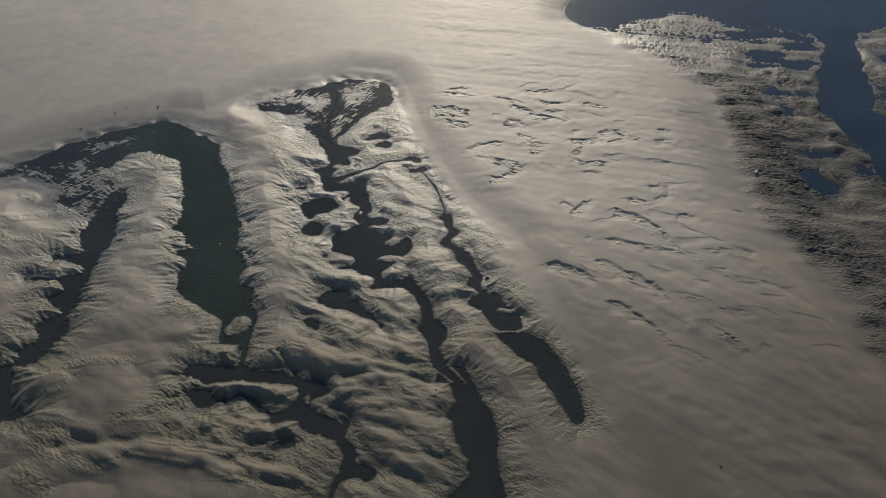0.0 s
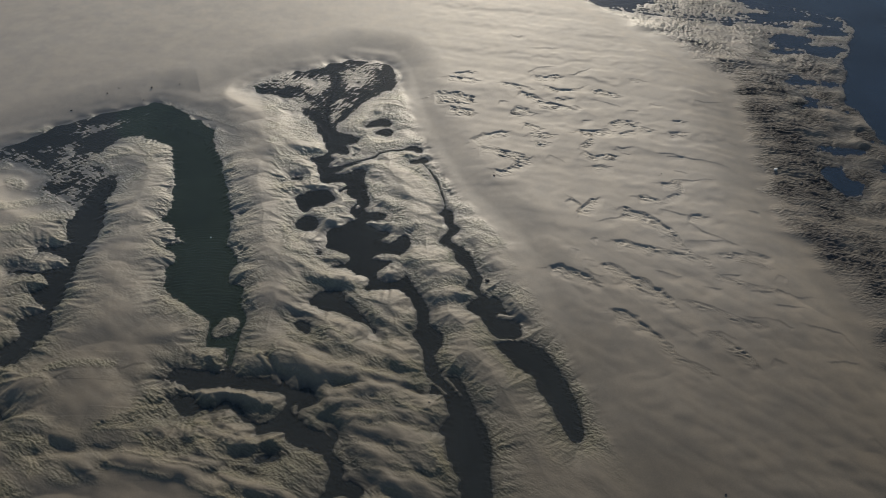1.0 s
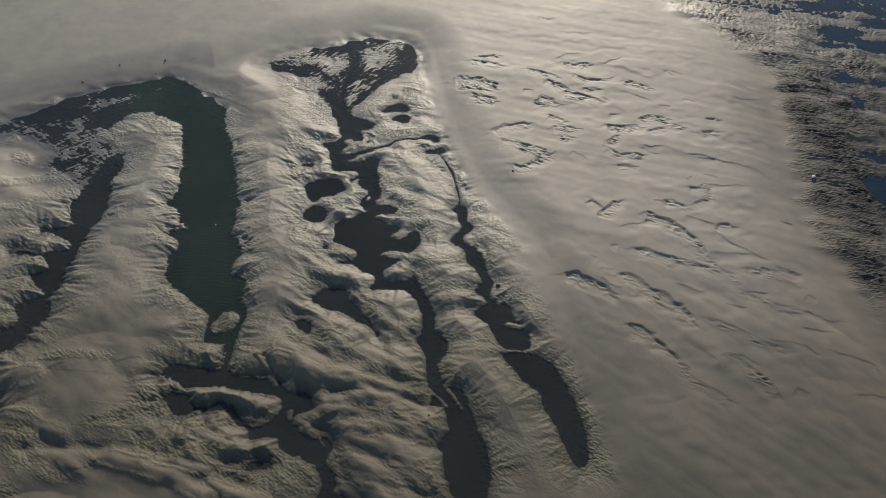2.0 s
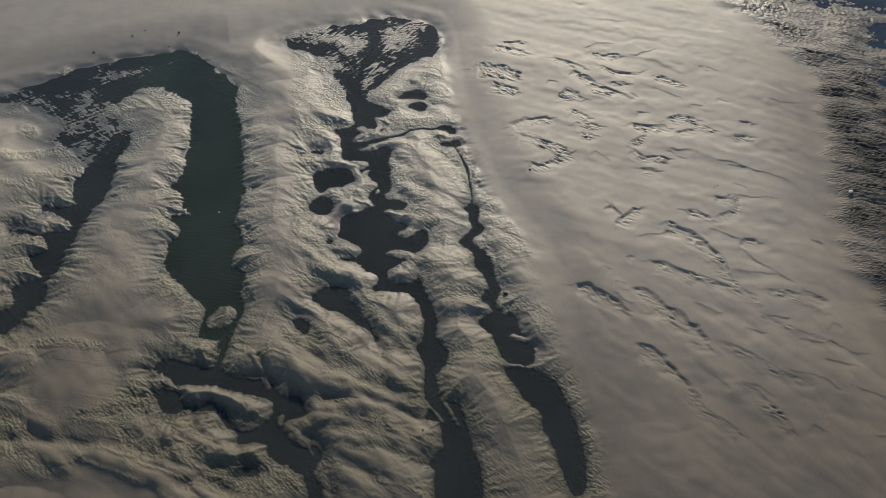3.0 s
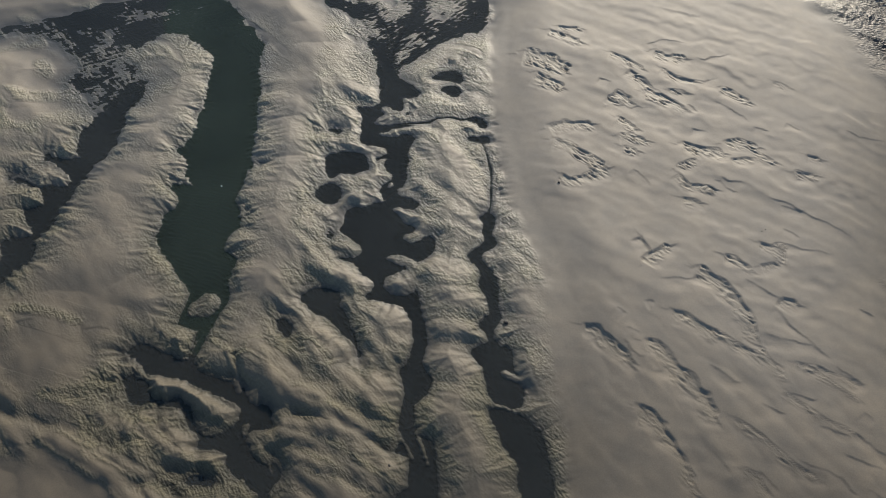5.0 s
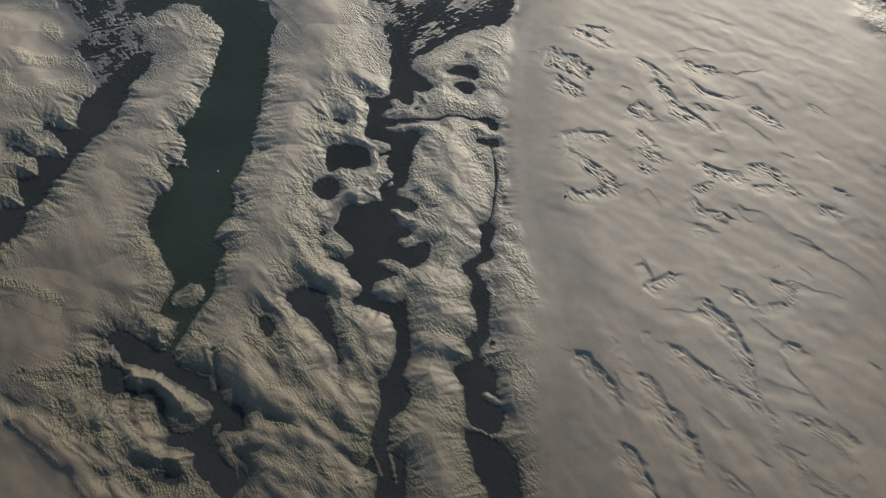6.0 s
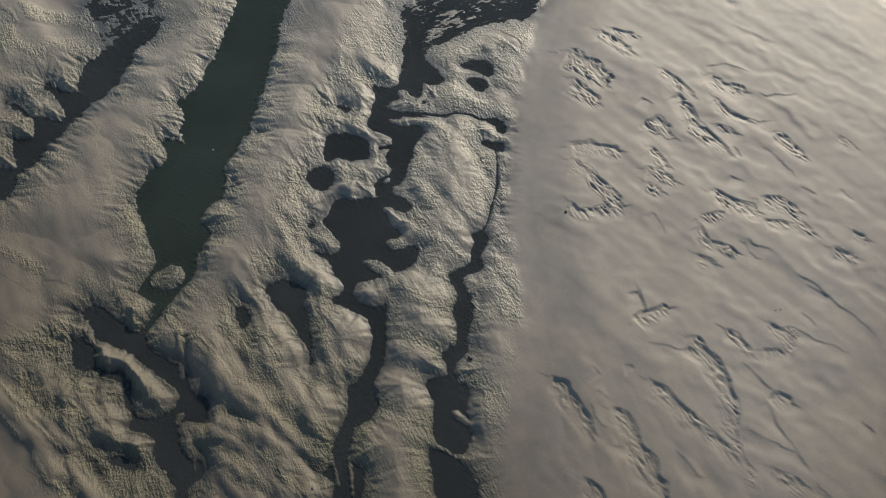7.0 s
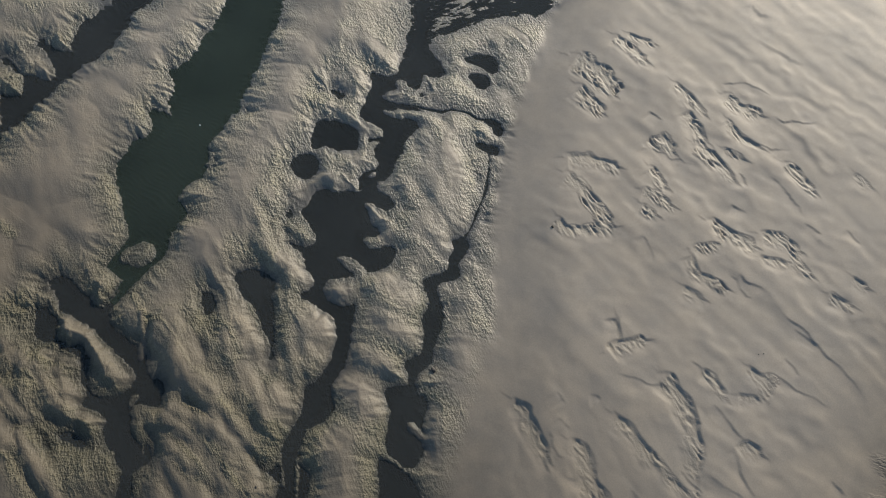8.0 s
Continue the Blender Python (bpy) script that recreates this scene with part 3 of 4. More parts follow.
rill("11.8 66.2, 12.7 65.5, 13.7 64.7")
rill("6.8 76.4, 8.2 76.1")
rill("18.0 78.3, 20.9 77.8")
rill("11.7 76.8, 13.3 75.9, 14.7 75.3")
rill("17.6 76.8, 19.6 76.1, 21.5 75.1")
rill("19.4 59.7, 21.8 58.9")
rill("24.5 66.1, 26.8 66.1")
rill("14.7 53.1, 15.3 53.5, 15.6 53.3")
rill("10.2 88.2, 13.5 88.3, 16.1 88.1")
rill("10.3 82.3, 12.1 83.6, 14.7 83.9")
rill("24.9 62.3, 26.7 62.1, 29.3 62.4")
rill("10.5 50.1, 12.0 49.6, 13.3 48.6")
rill("29.1 51.8, 32.0 51.3")
rill("26.0 48.8, 28.3 49.1")
rill("28.2 47.1, 30.8 46.8")
rill("29.8 45.5, 33.4 45.0")
rill("26.7 43.9, 30.3 43.6")
rill("32.3 39.4, 35.8 39.5")
rill("24.3 42.5, 25.9 41.2")
rill("31.2 43.4, 35.0 42.6, 36.0 40.1")
rill("-25.8 38.0, -23.6 38.6")
rill("-26.6 28.6, -24.7 28.8, -23.5 29.7, -23.2 30.9")
rill("-31.7 35.8, -30.5 37.0, -29.3 37.6")
rill("24.0 47.4, 26.1 47.2")
rill("24.0 56.3, 27.3 53.7, 29.6 52.2")
mound(-14.8, 68.0, 2.2, 1.1, 0.22)
mound(-14.2, 63.6, 2.2, 0.7, 0.20)
mound(-17.0, 73.9, 2.1, 1.3, 0.20)
mound(-35.9, 49.8, 1.5, 0.7, 0.25)
mound(-35.0, 44.3, 1.9, 0.8, 0.25)
mound(-41.4, 52.9, 2.6, 0.9, 0.25)
mound(-43.9, 59.2, 2.7, 1.2, 0.25)
mound(-34.2, 65.2, 2.8, 1.1, 0.25)
mound(-30.5, 61.0, 1.9, 1.0, 0.25)
mound(-29.8, 56.5, 2.1, 1.0, 0.25)
mound(-31.5, 53.0, 1.5, 0.5, 0.20)
ridge("-18.4 36.2, -16.6 36.1, -14.3 35.5, -12.3 35.4", 0.68, 0.32)
ridge("-17.0 39.7, -14.3 38.6", 0.66, 0.20)
ridge("-12.7 39.1, -11.3 38.9, -9.3 38.0", 0.89, 0.42)
ridge("-9.3 37.9, -6.5 38.4", 0.48, 0.32)
ridge("-8.1 35.8, -5.5 36.3, -2.4 36.5", 0.58, 0.36)
ridge("-10.8 43.3, -8.5 43.1, -5.9 42.0", 0.71, 0.30)
ridge("-9.2 48.6, -6.4 48.5", 0.61, 0.22)
ridge("-3.8 45.5, -3.3 45.0", 1.59, 0.30)
ridge("-6.1 40.7, -2.4 39.4", 0.65, 0.28)
ridge("-3.2 41.0, -1.3 39.7", 0.56, 0.20)
ridge("-2.9 35.8, 0.0 35.3", 0.54, 0.25)
ridge("-13.0 31.9, -11.2 32.4", 0.34, 0.22)
ridge("-18.1 33.5, -15.8 34.2", 0.39, 0.20)
ridge("-20.8 32.3, -18.4 32.1", 0.47, 0.20)
ridge("-16.5 33.0, -13.9 32.4", 0.51, 0.24)
ridge("-6.7 33.9, -4.2 33.6", 0.50, 0.28)
ridge("-15.9 46.2, -11.6 44.6, -9.7 44.0", 0.95, 0.22)
ridge("-2.1 51.8, 0.1 51.8", 1.05, 0.26)
ridge("-0.6 49.3, 1.8 49.3", 1.11, 0.30)
ridge("-0.2 46.3, 1.9 46.6", 0.83, 0.28)
ridge("0.6 44.5, 2.9 44.0", 1.31, 0.32)
ridge("2.4 40.6, 5.0 37.7", 1.42, 0.25)
ridge("-3.9 49.2, -4.0 49.0", 0.78, 0.20)
ridge("-6.3 55.6, -4.0 54.7", 0.64, 0.20)
ridge("-4.6 62.6, -1.0 58.3", 1.82, 0.18)
ridge("-7.3 63.8, -4.5 61.4", 1.16, 0.18)
ridge("-12.1 65.6, -10.5 65.3", 0.70, 0.15)
ridge("-2.4 57.0, 0.3 56.6", 1.09, 0.22)
ridge("-13.0 59.3, -10.0 58.6", 0.57, 0.14)
ridge("-11.7 55.9, -9.0 56.3", 0.46, 0.16)
ridge("-14.8 61.4, -10.9 61.3", 0.58, 0.18)
ridge("-17.8 67.6, -13.5 68.4", 0.92, 0.22)
ridge("-15.3 65.3, -12.2 64.7", 0.50, 0.15)
ridge("3.9 52.9, 6.1 49.9", 0.96, 0.22)
ridge("6.4 46.2, 8.4 43.6", 0.57, 0.20)
ridge("-34.5 35.5, -31.9 36.0", 0.75, 0.30)
ridge("-12.7 40.7, -9.1 39.4", 0.70, 0.30)
ridge("-9.5 43.7, -4.8 42.0", 0.72, 0.25)
ridge("-9.9 38.2, -5.5 37.3, -0.7 35.8", 0.58, 0.32)
ridge("-8.2 35.3, -3.9 34.7, -0.2 33.6", 0.52, 0.30)
ridge("-6.1 32.8, -0.6 32.0", 0.55, 0.25)
ridge("-6.0 31.0, 0.3 29.9", 0.53, 0.20)
ridge("-5.8 29.0, 0.7 28.0", 0.52, 0.22)
ridge("-17.8 32.4, -14.5 31.6", 0.41, 0.20)
ridge("-19.5 30.1, -15.4 29.6", 0.40, 0.22)
ridge("-15.2 28.6, -9.9 27.2", 0.39, 0.28)
ridge("-20.7 29.6, -16.1 28.6", 0.35, 0.20)
ridge("-32.4 32.7, -27.4 31.4", 0.55, 0.22)
ridge("46.5 86.7, 49.6 84.9", 1.07, 0.50)
ridge("46.4 79.3, 48.1 79.0", 0.94, 0.50)
ridge("45.4 74.8, 48.1 73.5", 1.18, 0.60)
ridge("40.9 71.7, 44.2 72.3", 0.68, 0.40)
ridge("39.2 76.1, 43.0 78.0", 0.63, 0.40)
ridge("47.3 69.9, 49.6 67.6", 0.60, 0.35)
ridge("43.3 86.5, 47.7 87.9", 0.53, 0.35)
ridge("60.2 91.8, 61.4 87.8", 1.11, 0.40)
ridge("-23.4 29.9, -20.4 29.4, -17.8 28.9, -15.3 27.7", 0.55, 0.45)
ridge("-14.5 39.5, -13.4 38.4, -12.3 37.0", 0.22, 0.34)
groove("-6.5 39.9, -4.8 38.9, -2.8 37.9", 0.48, 0.30)
groove("-10.1 40.0, -8.1 39.8, -6.5 39.4", 0.49, 0.28)
groove("-6.2 43.4, -4.8 42.1, -3.9 40.2", 0.33, 0.25)
groove("-8.7 36.3, -6.8 36.9, -4.6 37.1", 0.35, 0.22)
groove("-5.8 34.7, -3.2 34.8, -1.1 34.2", 0.38, 0.26)
groove("-10.2 37.1, -7.9 36.5", 0.40, 0.25)
groove("-23.7 33.0, -21.3 33.7, -19.0 33.7", 0.48, 0.20)
groove("-19.8 29.9, -18.2 31.2, -16.2 32.6", 0.42, 0.28)
groove("-14.8 30.4, -12.8 30.9, -11.0 31.0", 0.42, 0.30)
groove("-16.1 28.5, -14.5 30.1", 0.34, 0.25)
groove("-13.9 39.5, -12.6 38.0, -11.9 37.2", 0.20, 0.35)
groove("-0.6 37.9, -0.5 36.3", 0.23, 0.20)
groove("-4.5 59.9, -3.4 59.2", 0.47, 0.30)
groove("-0.2 44.9, 2.1 45.8, 3.4 45.9", 0.37, 0.25)
groove("-1.4 46.8, 0.5 47.6, 2.6 48.0", 0.38, 0.22)
groove("-1.9 49.5, 0.8 50.3", 0.34, 0.20)
groove("-4.0 56.2, -3.1 55.9", 0.32, 0.20)
groove("-11.5 51.9, -10.1 51.4", 0.36, 0.20)
groove("-2.1 43.9, -1.4 41.9", 0.25, 0.15)
groove("-32.3 31.3, -29.8 31.7, -26.8 30.1", 0.40, 0.28)
groove("-29.6 30.1, -23.6 30.6", 0.31, 0.25)
groove("-25.5 32.4, -23.3 32.9", 0.27, 0.22)
groove("-8.6 39.1, -5.3 38.4", 0.30, 0.25)
groove("-5.7 37.4, -3.6 36.9, -0.7 36.2", 0.24, 0.30)
groove("-3.9 33.5, -2.0 33.1", 0.28, 0.20)
groove("-21.1 30.9, -18.3 30.4, -16.0 29.9", 0.31, 0.24)
groove("-17.3 30.1, -13.2 29.1", 0.26, 0.22)
groove("-15.0 27.5, -10.7 26.5", 0.25, 0.24)
groove("-22.1 34.6, -20.2 32.7, -18.6 31.9", 0.37, 0.20)
groove("-31.7 27.8, -29.0 26.4", 0.43, 0.15)
groove("-44.5 53.6, -40.5 52.3", 0.58, 0.20)
groove("-41.0 49.5, -37.4 48.7", 0.44, 0.22)
groove("-31.7 37.9, -29.0 38.4, -26.5 38.4", 0.24, 0.10)
vein("-12.9 69.4, -13.2 72.1, -13.6 74.4, -13.5 76.9, -13.3 79.5, -13.3 82.6", 0.30)
vein("-12.7 71.9, -11.5 73.8, -10.4 75.9, -9.2 77.9, -7.7 79.4, -7.0 80.7, -7.3 82.4", 0.14)
vein("-13.7 74.4, -15.1 77.0, -16.7 78.5, -18.7 79.8", 0.08)
vein("-9.5 65.5, -8.3 65.9, -7.2 66.4, -6.7 67.1, -5.5 67.6, -4.5 67.6, -3.8 67.9", 0.12)
vein("-1.8 65.4, -1.0 64.2, -0.2 62.6, 0.2 61.0, 0.7 59.1, 0.8 58.0", 0.10)

# bank of dry sand above the wet flats: its lower edge, from the western shore round the head of the marsh to the southern end
BANK = outline("-300 52, -75 58, -53 67.5, -45 72, -34 77.5, -29 77, -26 80, -23 82.5, -16 85.8, -11.5 87.6, -7 86.8, -5.2 83.5, -3.3 75, -1 67.7, "
               "1.5 62, 4.5 57.5, 7.5 53.5, 9.3 48, 10.5 44, 12.6 38, 14.5 32, 17 24, 20 0, "
               "62 0, 43 25, 38 40, 35 52, 34 62, 34.5 71, 35.3 81, 28.5 92, 20 103, 20.5 107, 24 111, 29 119, 45 145, 70 600, -300 600")


# short scarps scattered over the eastern flank, along the run-off
for _ in range(26):
    x, y = random.uniform(6, 34), random.uniform(30, 92)
    way = radians(-12 - 34 * max(0, min(1, (60 - y) / 16)) + random.gauss(0, 12))
    n = random.choice((3, 4, 5, 7))
    if x > 12 + 0.35 * (50 - y) or y > 50:
        rill(", ".join("%.2f %.2f" % (x + 0.7 * k * math.cos(way + 0.06 * k) + random.gauss(0, 0.15), y + 0.7 * k * math.sin(way + 0.06 * k) + random.gauss(0, 0.15)) for k in range(n)))


def spaced(stops):
    """Positions along an axis: (from, step) pairs, then growing steps out to the horizon on both sides."""
    core = []
    for (a, step), (b, _) in zip(stops, stops[1:]):
        core += list(np.linspace(a, b, round((b - a) / step), endpoint=False))
    core.append(stops[-1][0])
    lo, hi, step = [], [], stops[0][1]
    at = core[0]
    while at > core[0] - 4500:
        at, step = at - step, step * 1.13
        lo.append(at)
    at, step = core[-1], stops[-2][1]
    while at < core[-1] + 4500:
        at, step = at + step, step * 1.13
        hi.append(at)
    return np.array(lo[::-1] + core + hi)


XS = spaced([(-60, 0.2), (-50, 0.085), (14, 0.115), (44, 0.2), (64, 0.2)])
YS = spaced([(24, 0.085), (87, 0.17), (112, 0.2)])
X, Y = np.meshgrid(XS, YS)
rng = np.random.default_rng(7)
TABLE = rng.permutation(4096)
ANGLES = rng.random(4096) * 2 * np.pi
GX, GY = np.cos(ANGLES), np.sin(ANGLES)


def gnoise(u, v, seed):
    """Gradient noise, about -1 to 1."""
    iu, iv = np.floor(u).astype(np.int64), np.floor(v).astype(np.int64)
    fu, fv = u - iu, v - iv
    su, sv = fu * fu * fu * (fu * (fu * 6 - 15) + 10), fv * fv * fv * (fv * (fv * 6 - 15) + 10)

    def corner(a, b):
        h = TABLE[(TABLE[(iu + a + seed * 131) & 4095] + iv + b) & 4095]
        return GX[h] * (fu - a) + GY[h] * (fv - b)

    low = corner(0, 0) * (1 - su) + corner(1, 0) * su
    high = corner(0, 1) * (1 - su) + corner(1, 1) * su
    return 1.5 * (low * (1 - sv) + high * sv)


def turned(angle, along, across):
    """Coordinates for streaks that run at that angle from +x, so long and so wide."""
    c, s = math.cos(radians(angle)), math.sin(radians(angle))
    return (X * c + Y * s) / along, (Y * c - X * s) / across


def smooth(a, b, v):
    k = np.clip((v - a) / (b - a), 0, 1)
    return k * k * (3 - 2 * k)


def rounded(pts):
    """A closed Catmull-Rom line through the points."""
    p0, p1, p2, p3 = np.roll(pts, 1, 0), pts, np.roll(pts, -1, 0), np.roll(pts, -2, 0)
    rows = [0.5 * (2 * p1 + (p2 - p0) * k + (2 * p0 - 5 * p1 + 4 * p2 - p3) * k * k + (3 * p1 - p0 - 3 * p2 + p3) * k ** 3) for k in (0, 1 / 3, 2 / 3)]
    return np.stack(rows, 1).reshape(-1, 2)


def window(lo, hi, margin):
    i0, i1 = np.searchsorted(XS, (lo[0] - margin, hi[0] + margin))
    j0, j1 = np.searchsorted(YS, (lo[1] - margin, hi[1] + margin))
    return slice(j0, j1), slice(i0, i1)


def away(pts, margin, closed=True):
    """Distance from a line, cut off at margin; negative inside when closed."""
    out = np.full(X.shape, float(margin))
    cut = window(pts.min(0), pts.max(0), margin)
    x, y = X[cut], Y[cut]
    best, inside = np.full(x.shape, float(margin) ** 2), np.zeros(x.shape, bool)
    ends = np.roll(pts, -1, 0) if closed else pts[1:]
    for (ax, ay), (bx, by) in zip(pts, ends):
        dx, dy = bx - ax, by - ay
        k = np.clip(((x - ax) * dx + (y - ay) * dy) / (dx * dx + dy * dy + 1e-9), 0, 1)
        np.minimum(best, (x - ax - k * dx) ** 2 + (y - ay - k * dy) ** 2, out=best)
        if closed and ay != by:
            inside ^= ((ay > y) != (by > y)) & (x < ax + (y - ay) * dx / (by - ay))
    d = np.sqrt(best)
    out[cut] = np.where(inside, -d, d)
    return out


def beside(pts, margin):
    """Distance from an open line, cut off at margin, and which side: +1 to the left of its way, -1 to its right."""
    cut = window(pts.min(0), pts.max(0), margin)
    x, y = X[cut], Y[cut]
    best, side, reach = np.full(x.shape, float(margin) ** 2), np.ones(x.shape), np.zeros(x.shape)
    n = len(pts) - 1
    for s, ((ax, ay), (bx, by)) in enumerate(zip(pts, pts[1:])):
        dx, dy = bx - ax, by - ay
        k = np.clip(((x - ax) * dx + (y - ay) * dy) / (dx * dx + dy * dy + 1e-9), 0, 1)
        q = (x - ax - k * dx) ** 2 + (y - ay - k * dy) ** 2
        nearer = q < best
        best = np.where(nearer, q, best)
        side = np.where(nearer, np.sign(dx * (y - ay) - dy * (x - ax)), side)
        reach = np.where(nearer, (s + k) / n, reach)
    return cut, np.sqrt(best), side, reach


def feathers(base, wide, step, seed):
    """Noise drawn out along the line of steepest descent, about -1 to 1."""
    gy, gx = np.gradient(base, YS, XS)
    for _ in range(4):
        for axis in (0, 1):
            gx = (np.roll(gx, 1, axis) + 2 * gx + np.roll(gx, -1, axis)) / 4
            gy = (np.roll(gy, 1, axis) + 2 * gy + np.roll(gy, -1, axis)) / 4
    # a slight lean of the furrows to the south-east, the way the tide drained
    gx, gy = gx - 0.03, gy + 0.03
    size = np.hypot(gx, gy) + 1e-6
    gx, gy = gx / size, gy / size
    total = gnoise(X / wide, Y / wide, seed)
    for way in (step, -step):
        x, y = X.copy(), Y.copy()
        for _ in range(4):
            i = np.clip(np.searchsorted(XS, x), 0, len(XS) - 1)
            j = np.clip(np.searchsorted(YS, y), 0, len(YS) - 1)
            x, y = x + way * gx[j, i], y + way * gy[j, i]
            total += gnoise(x / wide, y / wide, seed)
    return 2.0 * total / 9


def flats():
    n_fine, n_mid, n_big = gnoise(X / 0.4, Y / 0.36, 1), gnoise(X / 1.5, Y / 1.2, 2), gnoise(X / 7, Y / 6, 3)
    # distance to the nearest open water, frayed
    d = np.full(X.shape, 9.0)
    for pts in WATERS.values():
        np.minimum(d, away(rounded(pts), 9.0), out=d)
    for pts, half in VEINS:
        np.minimum(d, away(pts, 9.0, False) - half * (1 + 0.6 * n_mid + 0.8 * n_fine), out=d)
    for pts in ISLETS.values():
        np.maximum(d, -away(rounded(pts), 9.0), out=d)
    d += smooth(30, 38, X) * np.exp(-np.abs(d) / 5.0) * (0.5 * gnoise(X / 6, Y / 5, 26) + 0.6 * gnoise(X / 2.5, Y / 2, 27))
    d += np.exp(-np.abs(d) / 2.0) * (0.10 * n_fine + 0.09 * n_mid)
    # the shores run out in lobes, but for the little islet in its ring of water
    spot = ISLETS["islet"].mean(0)
    lobes = feathers(np.clip(d, -9, 8.9), 2.0, 0.45, 33)
    comb = feathers(np.clip(d, -9, 8.9), 0.44, 0.2, 35)
    western = smooth(-14, -19, X)
    d += np.exp(-np.abs(d) / 1.3) * (lobes * (0.06 + 0.3 * western) + (0.04 + 0.24 * western) * comb) * smooth(30, 24, X) * (1 - np.exp(-((X - spot[0]) ** 2 + (Y - spot[1]) ** 2) / 8))
    zone = {k: smooth(1.2, -1.2, away(p, 4.0) + (0.2 if "marsh" in k else 0.7) * n_mid + 0.5 * n_big) for k, p in ZONES.items()}
    low = smooth(2.5, -4.0, away(ZONES["rough_east"], 9.0) + 1.2 * gnoise(X / 9, Y / 1.6, 20))
    low = np.maximum(low, smooth(0.5, 4.0, away(BANK, 12.0) + 1.5 * n_big) * smooth(18, 26, X) * smooth(66, 80, Y))
    zone["rough_east"] = low
    wade = np.minimum(np.minimum(away(ZONES["marsh_mid"], 9.0), away(ZONES["marsh_west"], 9.0)), away(ZONES["marsh_east"], 9.0))
    wade = wade + (0.35 * n_mid + 0.5 * n_big) * smooth(2.6, 0.4, wade)
    marsh = np.maximum(np.maximum(zone["marsh_mid"], zone["marsh_west"]), zone["marsh_east"] * 0.8)
    hummocks = np.maximum(zone["hummock"], zone["hummock_west"])
    bank = smooth(1.6, -5.5, away(BANK, 12.0) + 0.3 * gnoise(X / 14, Y / 10, 28))
    off_bank = smooth(0.0, 1.3, away(BANK, 12.0) + 0.4 * n_mid)
    near = np.exp(-np.clip(d, 0, 9) / 1.9)
    patchy = gnoise(X / 3.2, Y / 2.4, 21)
    rough = np.clip(1.25 * near + hummocks * (0.75 + 0.5 * patchy) + zone["fur_mid"] * (0.9 + 0.3 * patchy) + 1.1 * low + marsh, 0, 1)
    # the drowned head of the western ridge: furred and low
    nose = np.exp(-((X + 35.5) / 4.5) ** 2 - ((Y - 68) / 6.5) ** 2)
    rough = np.clip(rough + 1.3 * smooth(0.15, 0.6, nose + 0.15 * n_mid), 0, 1)
    rough = np.clip(rough + 0.6 * smooth(-37, -42, X) * smooth(-0.1, 0.4, patchy + 0.4 * n_big), 0, 1)
    rough *= np.maximum(off_bank, smooth(0.2, 0.7, low))
    mounds = 0.9 * gnoise(*turned(-27, 4.5, 1.9), 4) + 0.5 * gnoise(*turned(-32, 2.0, 0.9), 5)
    rough *= 1 - 0.75 * smooth(0.1, 0.6, mounds) * smooth(1.0, 2.2, d) * (1 - low)

    # single mounds: smooth crowns over rippled flanks
    domes, crowns, swells = np.zeros(X.shape), np.zeros(X.shape), np.zeros(X.shape)
    for x, y, rx, ry, height in MOUNDS:
        cut = window((x - 2.4 * rx, y - 2.4 * ry), (x + 2.4 * rx, y + 2.4 * ry), 0.5)
        u, v = (X[cut] - x) / rx + 0.25 * n_mid[cut], (Y[cut] - y) / ry + 0.25 * n_mid[cut]
        bell = np.exp(-(u * u + v * v))
        domes[cut] += 0.5 * height * bell
        crowns[cut] = np.maximum(crowns[cut], smooth(0.35, 0.85, bell))
    for pts, half, height in RIDGES:
        half = 1.3 * half
        cut = window(pts.min(0), pts.max(0), 2.6 * half + 0.5)
        e = away(pts, 2.6 * half, False)[cut] / half + 0.22 * n_mid[cut]
        bell = np.exp(-e * e)
        np.maximum(swells[cut], 0.76 * height * bell, out=swells[cut])
        crowns[cut] = np.maximum(crowns[cut], smooth(0.35, 0.85, bell) * (1 - low[cut]))
    domes += swells
    # hollows where the ebb drains between the mounds
    for pts, half, depth in GROOVES:
        cut = window(pts.min(0), pts.max(0), 2.8 * half + 0.5)
        e = away(pts, 2.8 * half, False)[cut] / (1.3 * half) + 0.3 * n_mid[cut]
        domes[cut] -= 0.46 * depth * np.exp(-e * e)
        rough[cut] = np.clip(rough[cut] + 1.1 * np.exp(-0.6 * e * e), 0, 1)
    rough = np.clip(rough + 0.9 * smooth(0.03, 0.2, domes) * (1 - crowns), 0, 1) * (1 - 0.6 * crowns)

    # shape of the land: shoulders at the waterline, then low mounds
    land = (0.78 - 0.2 * zone["fur_mid"] + 0.12 * n_big) * (1 - np.exp(-np.clip(d, 0, 9) / 2.1))
    land += (0.06 + 0.22 * hummocks + 0.08 * zone["fur_mid"]) * mounds * smooth(0.0, 0.9, d) * (1 - bank)
    land = np.where(d > 0, 0.5 * (land + np.sqrt(land * land + 0.004)), land)
    land += 0.10 * n_big * smooth(1, 6, d) * (1 - bank)
    land += domes * smooth(-0.1, 1.0, d)
    # billowed sand of the western ridges: round backs parted by creases
    billow = np.abs(gnoise(X / 7.5 + 0.05 * n_mid, Y / 5 + 0.05 * n_mid, 36))
    land += (0.4 - 0.25 * smooth(-36, -42, X)) * (billow - 0.3) * western * smooth(0.8, 3.0, d) * (1 - bank)
    land += (0.18 * lobes * smooth(3.4, 0.8, d) + 0.075 * comb * smooth(3.4 + 2.0 * n_big, 0.8, d)) * smooth(0.0, 0.7, d) * (0.6 + 0.4 * western) * (1 - low)
    land *= 1 - 0.55 * smooth(0.2, 0.9, nose)
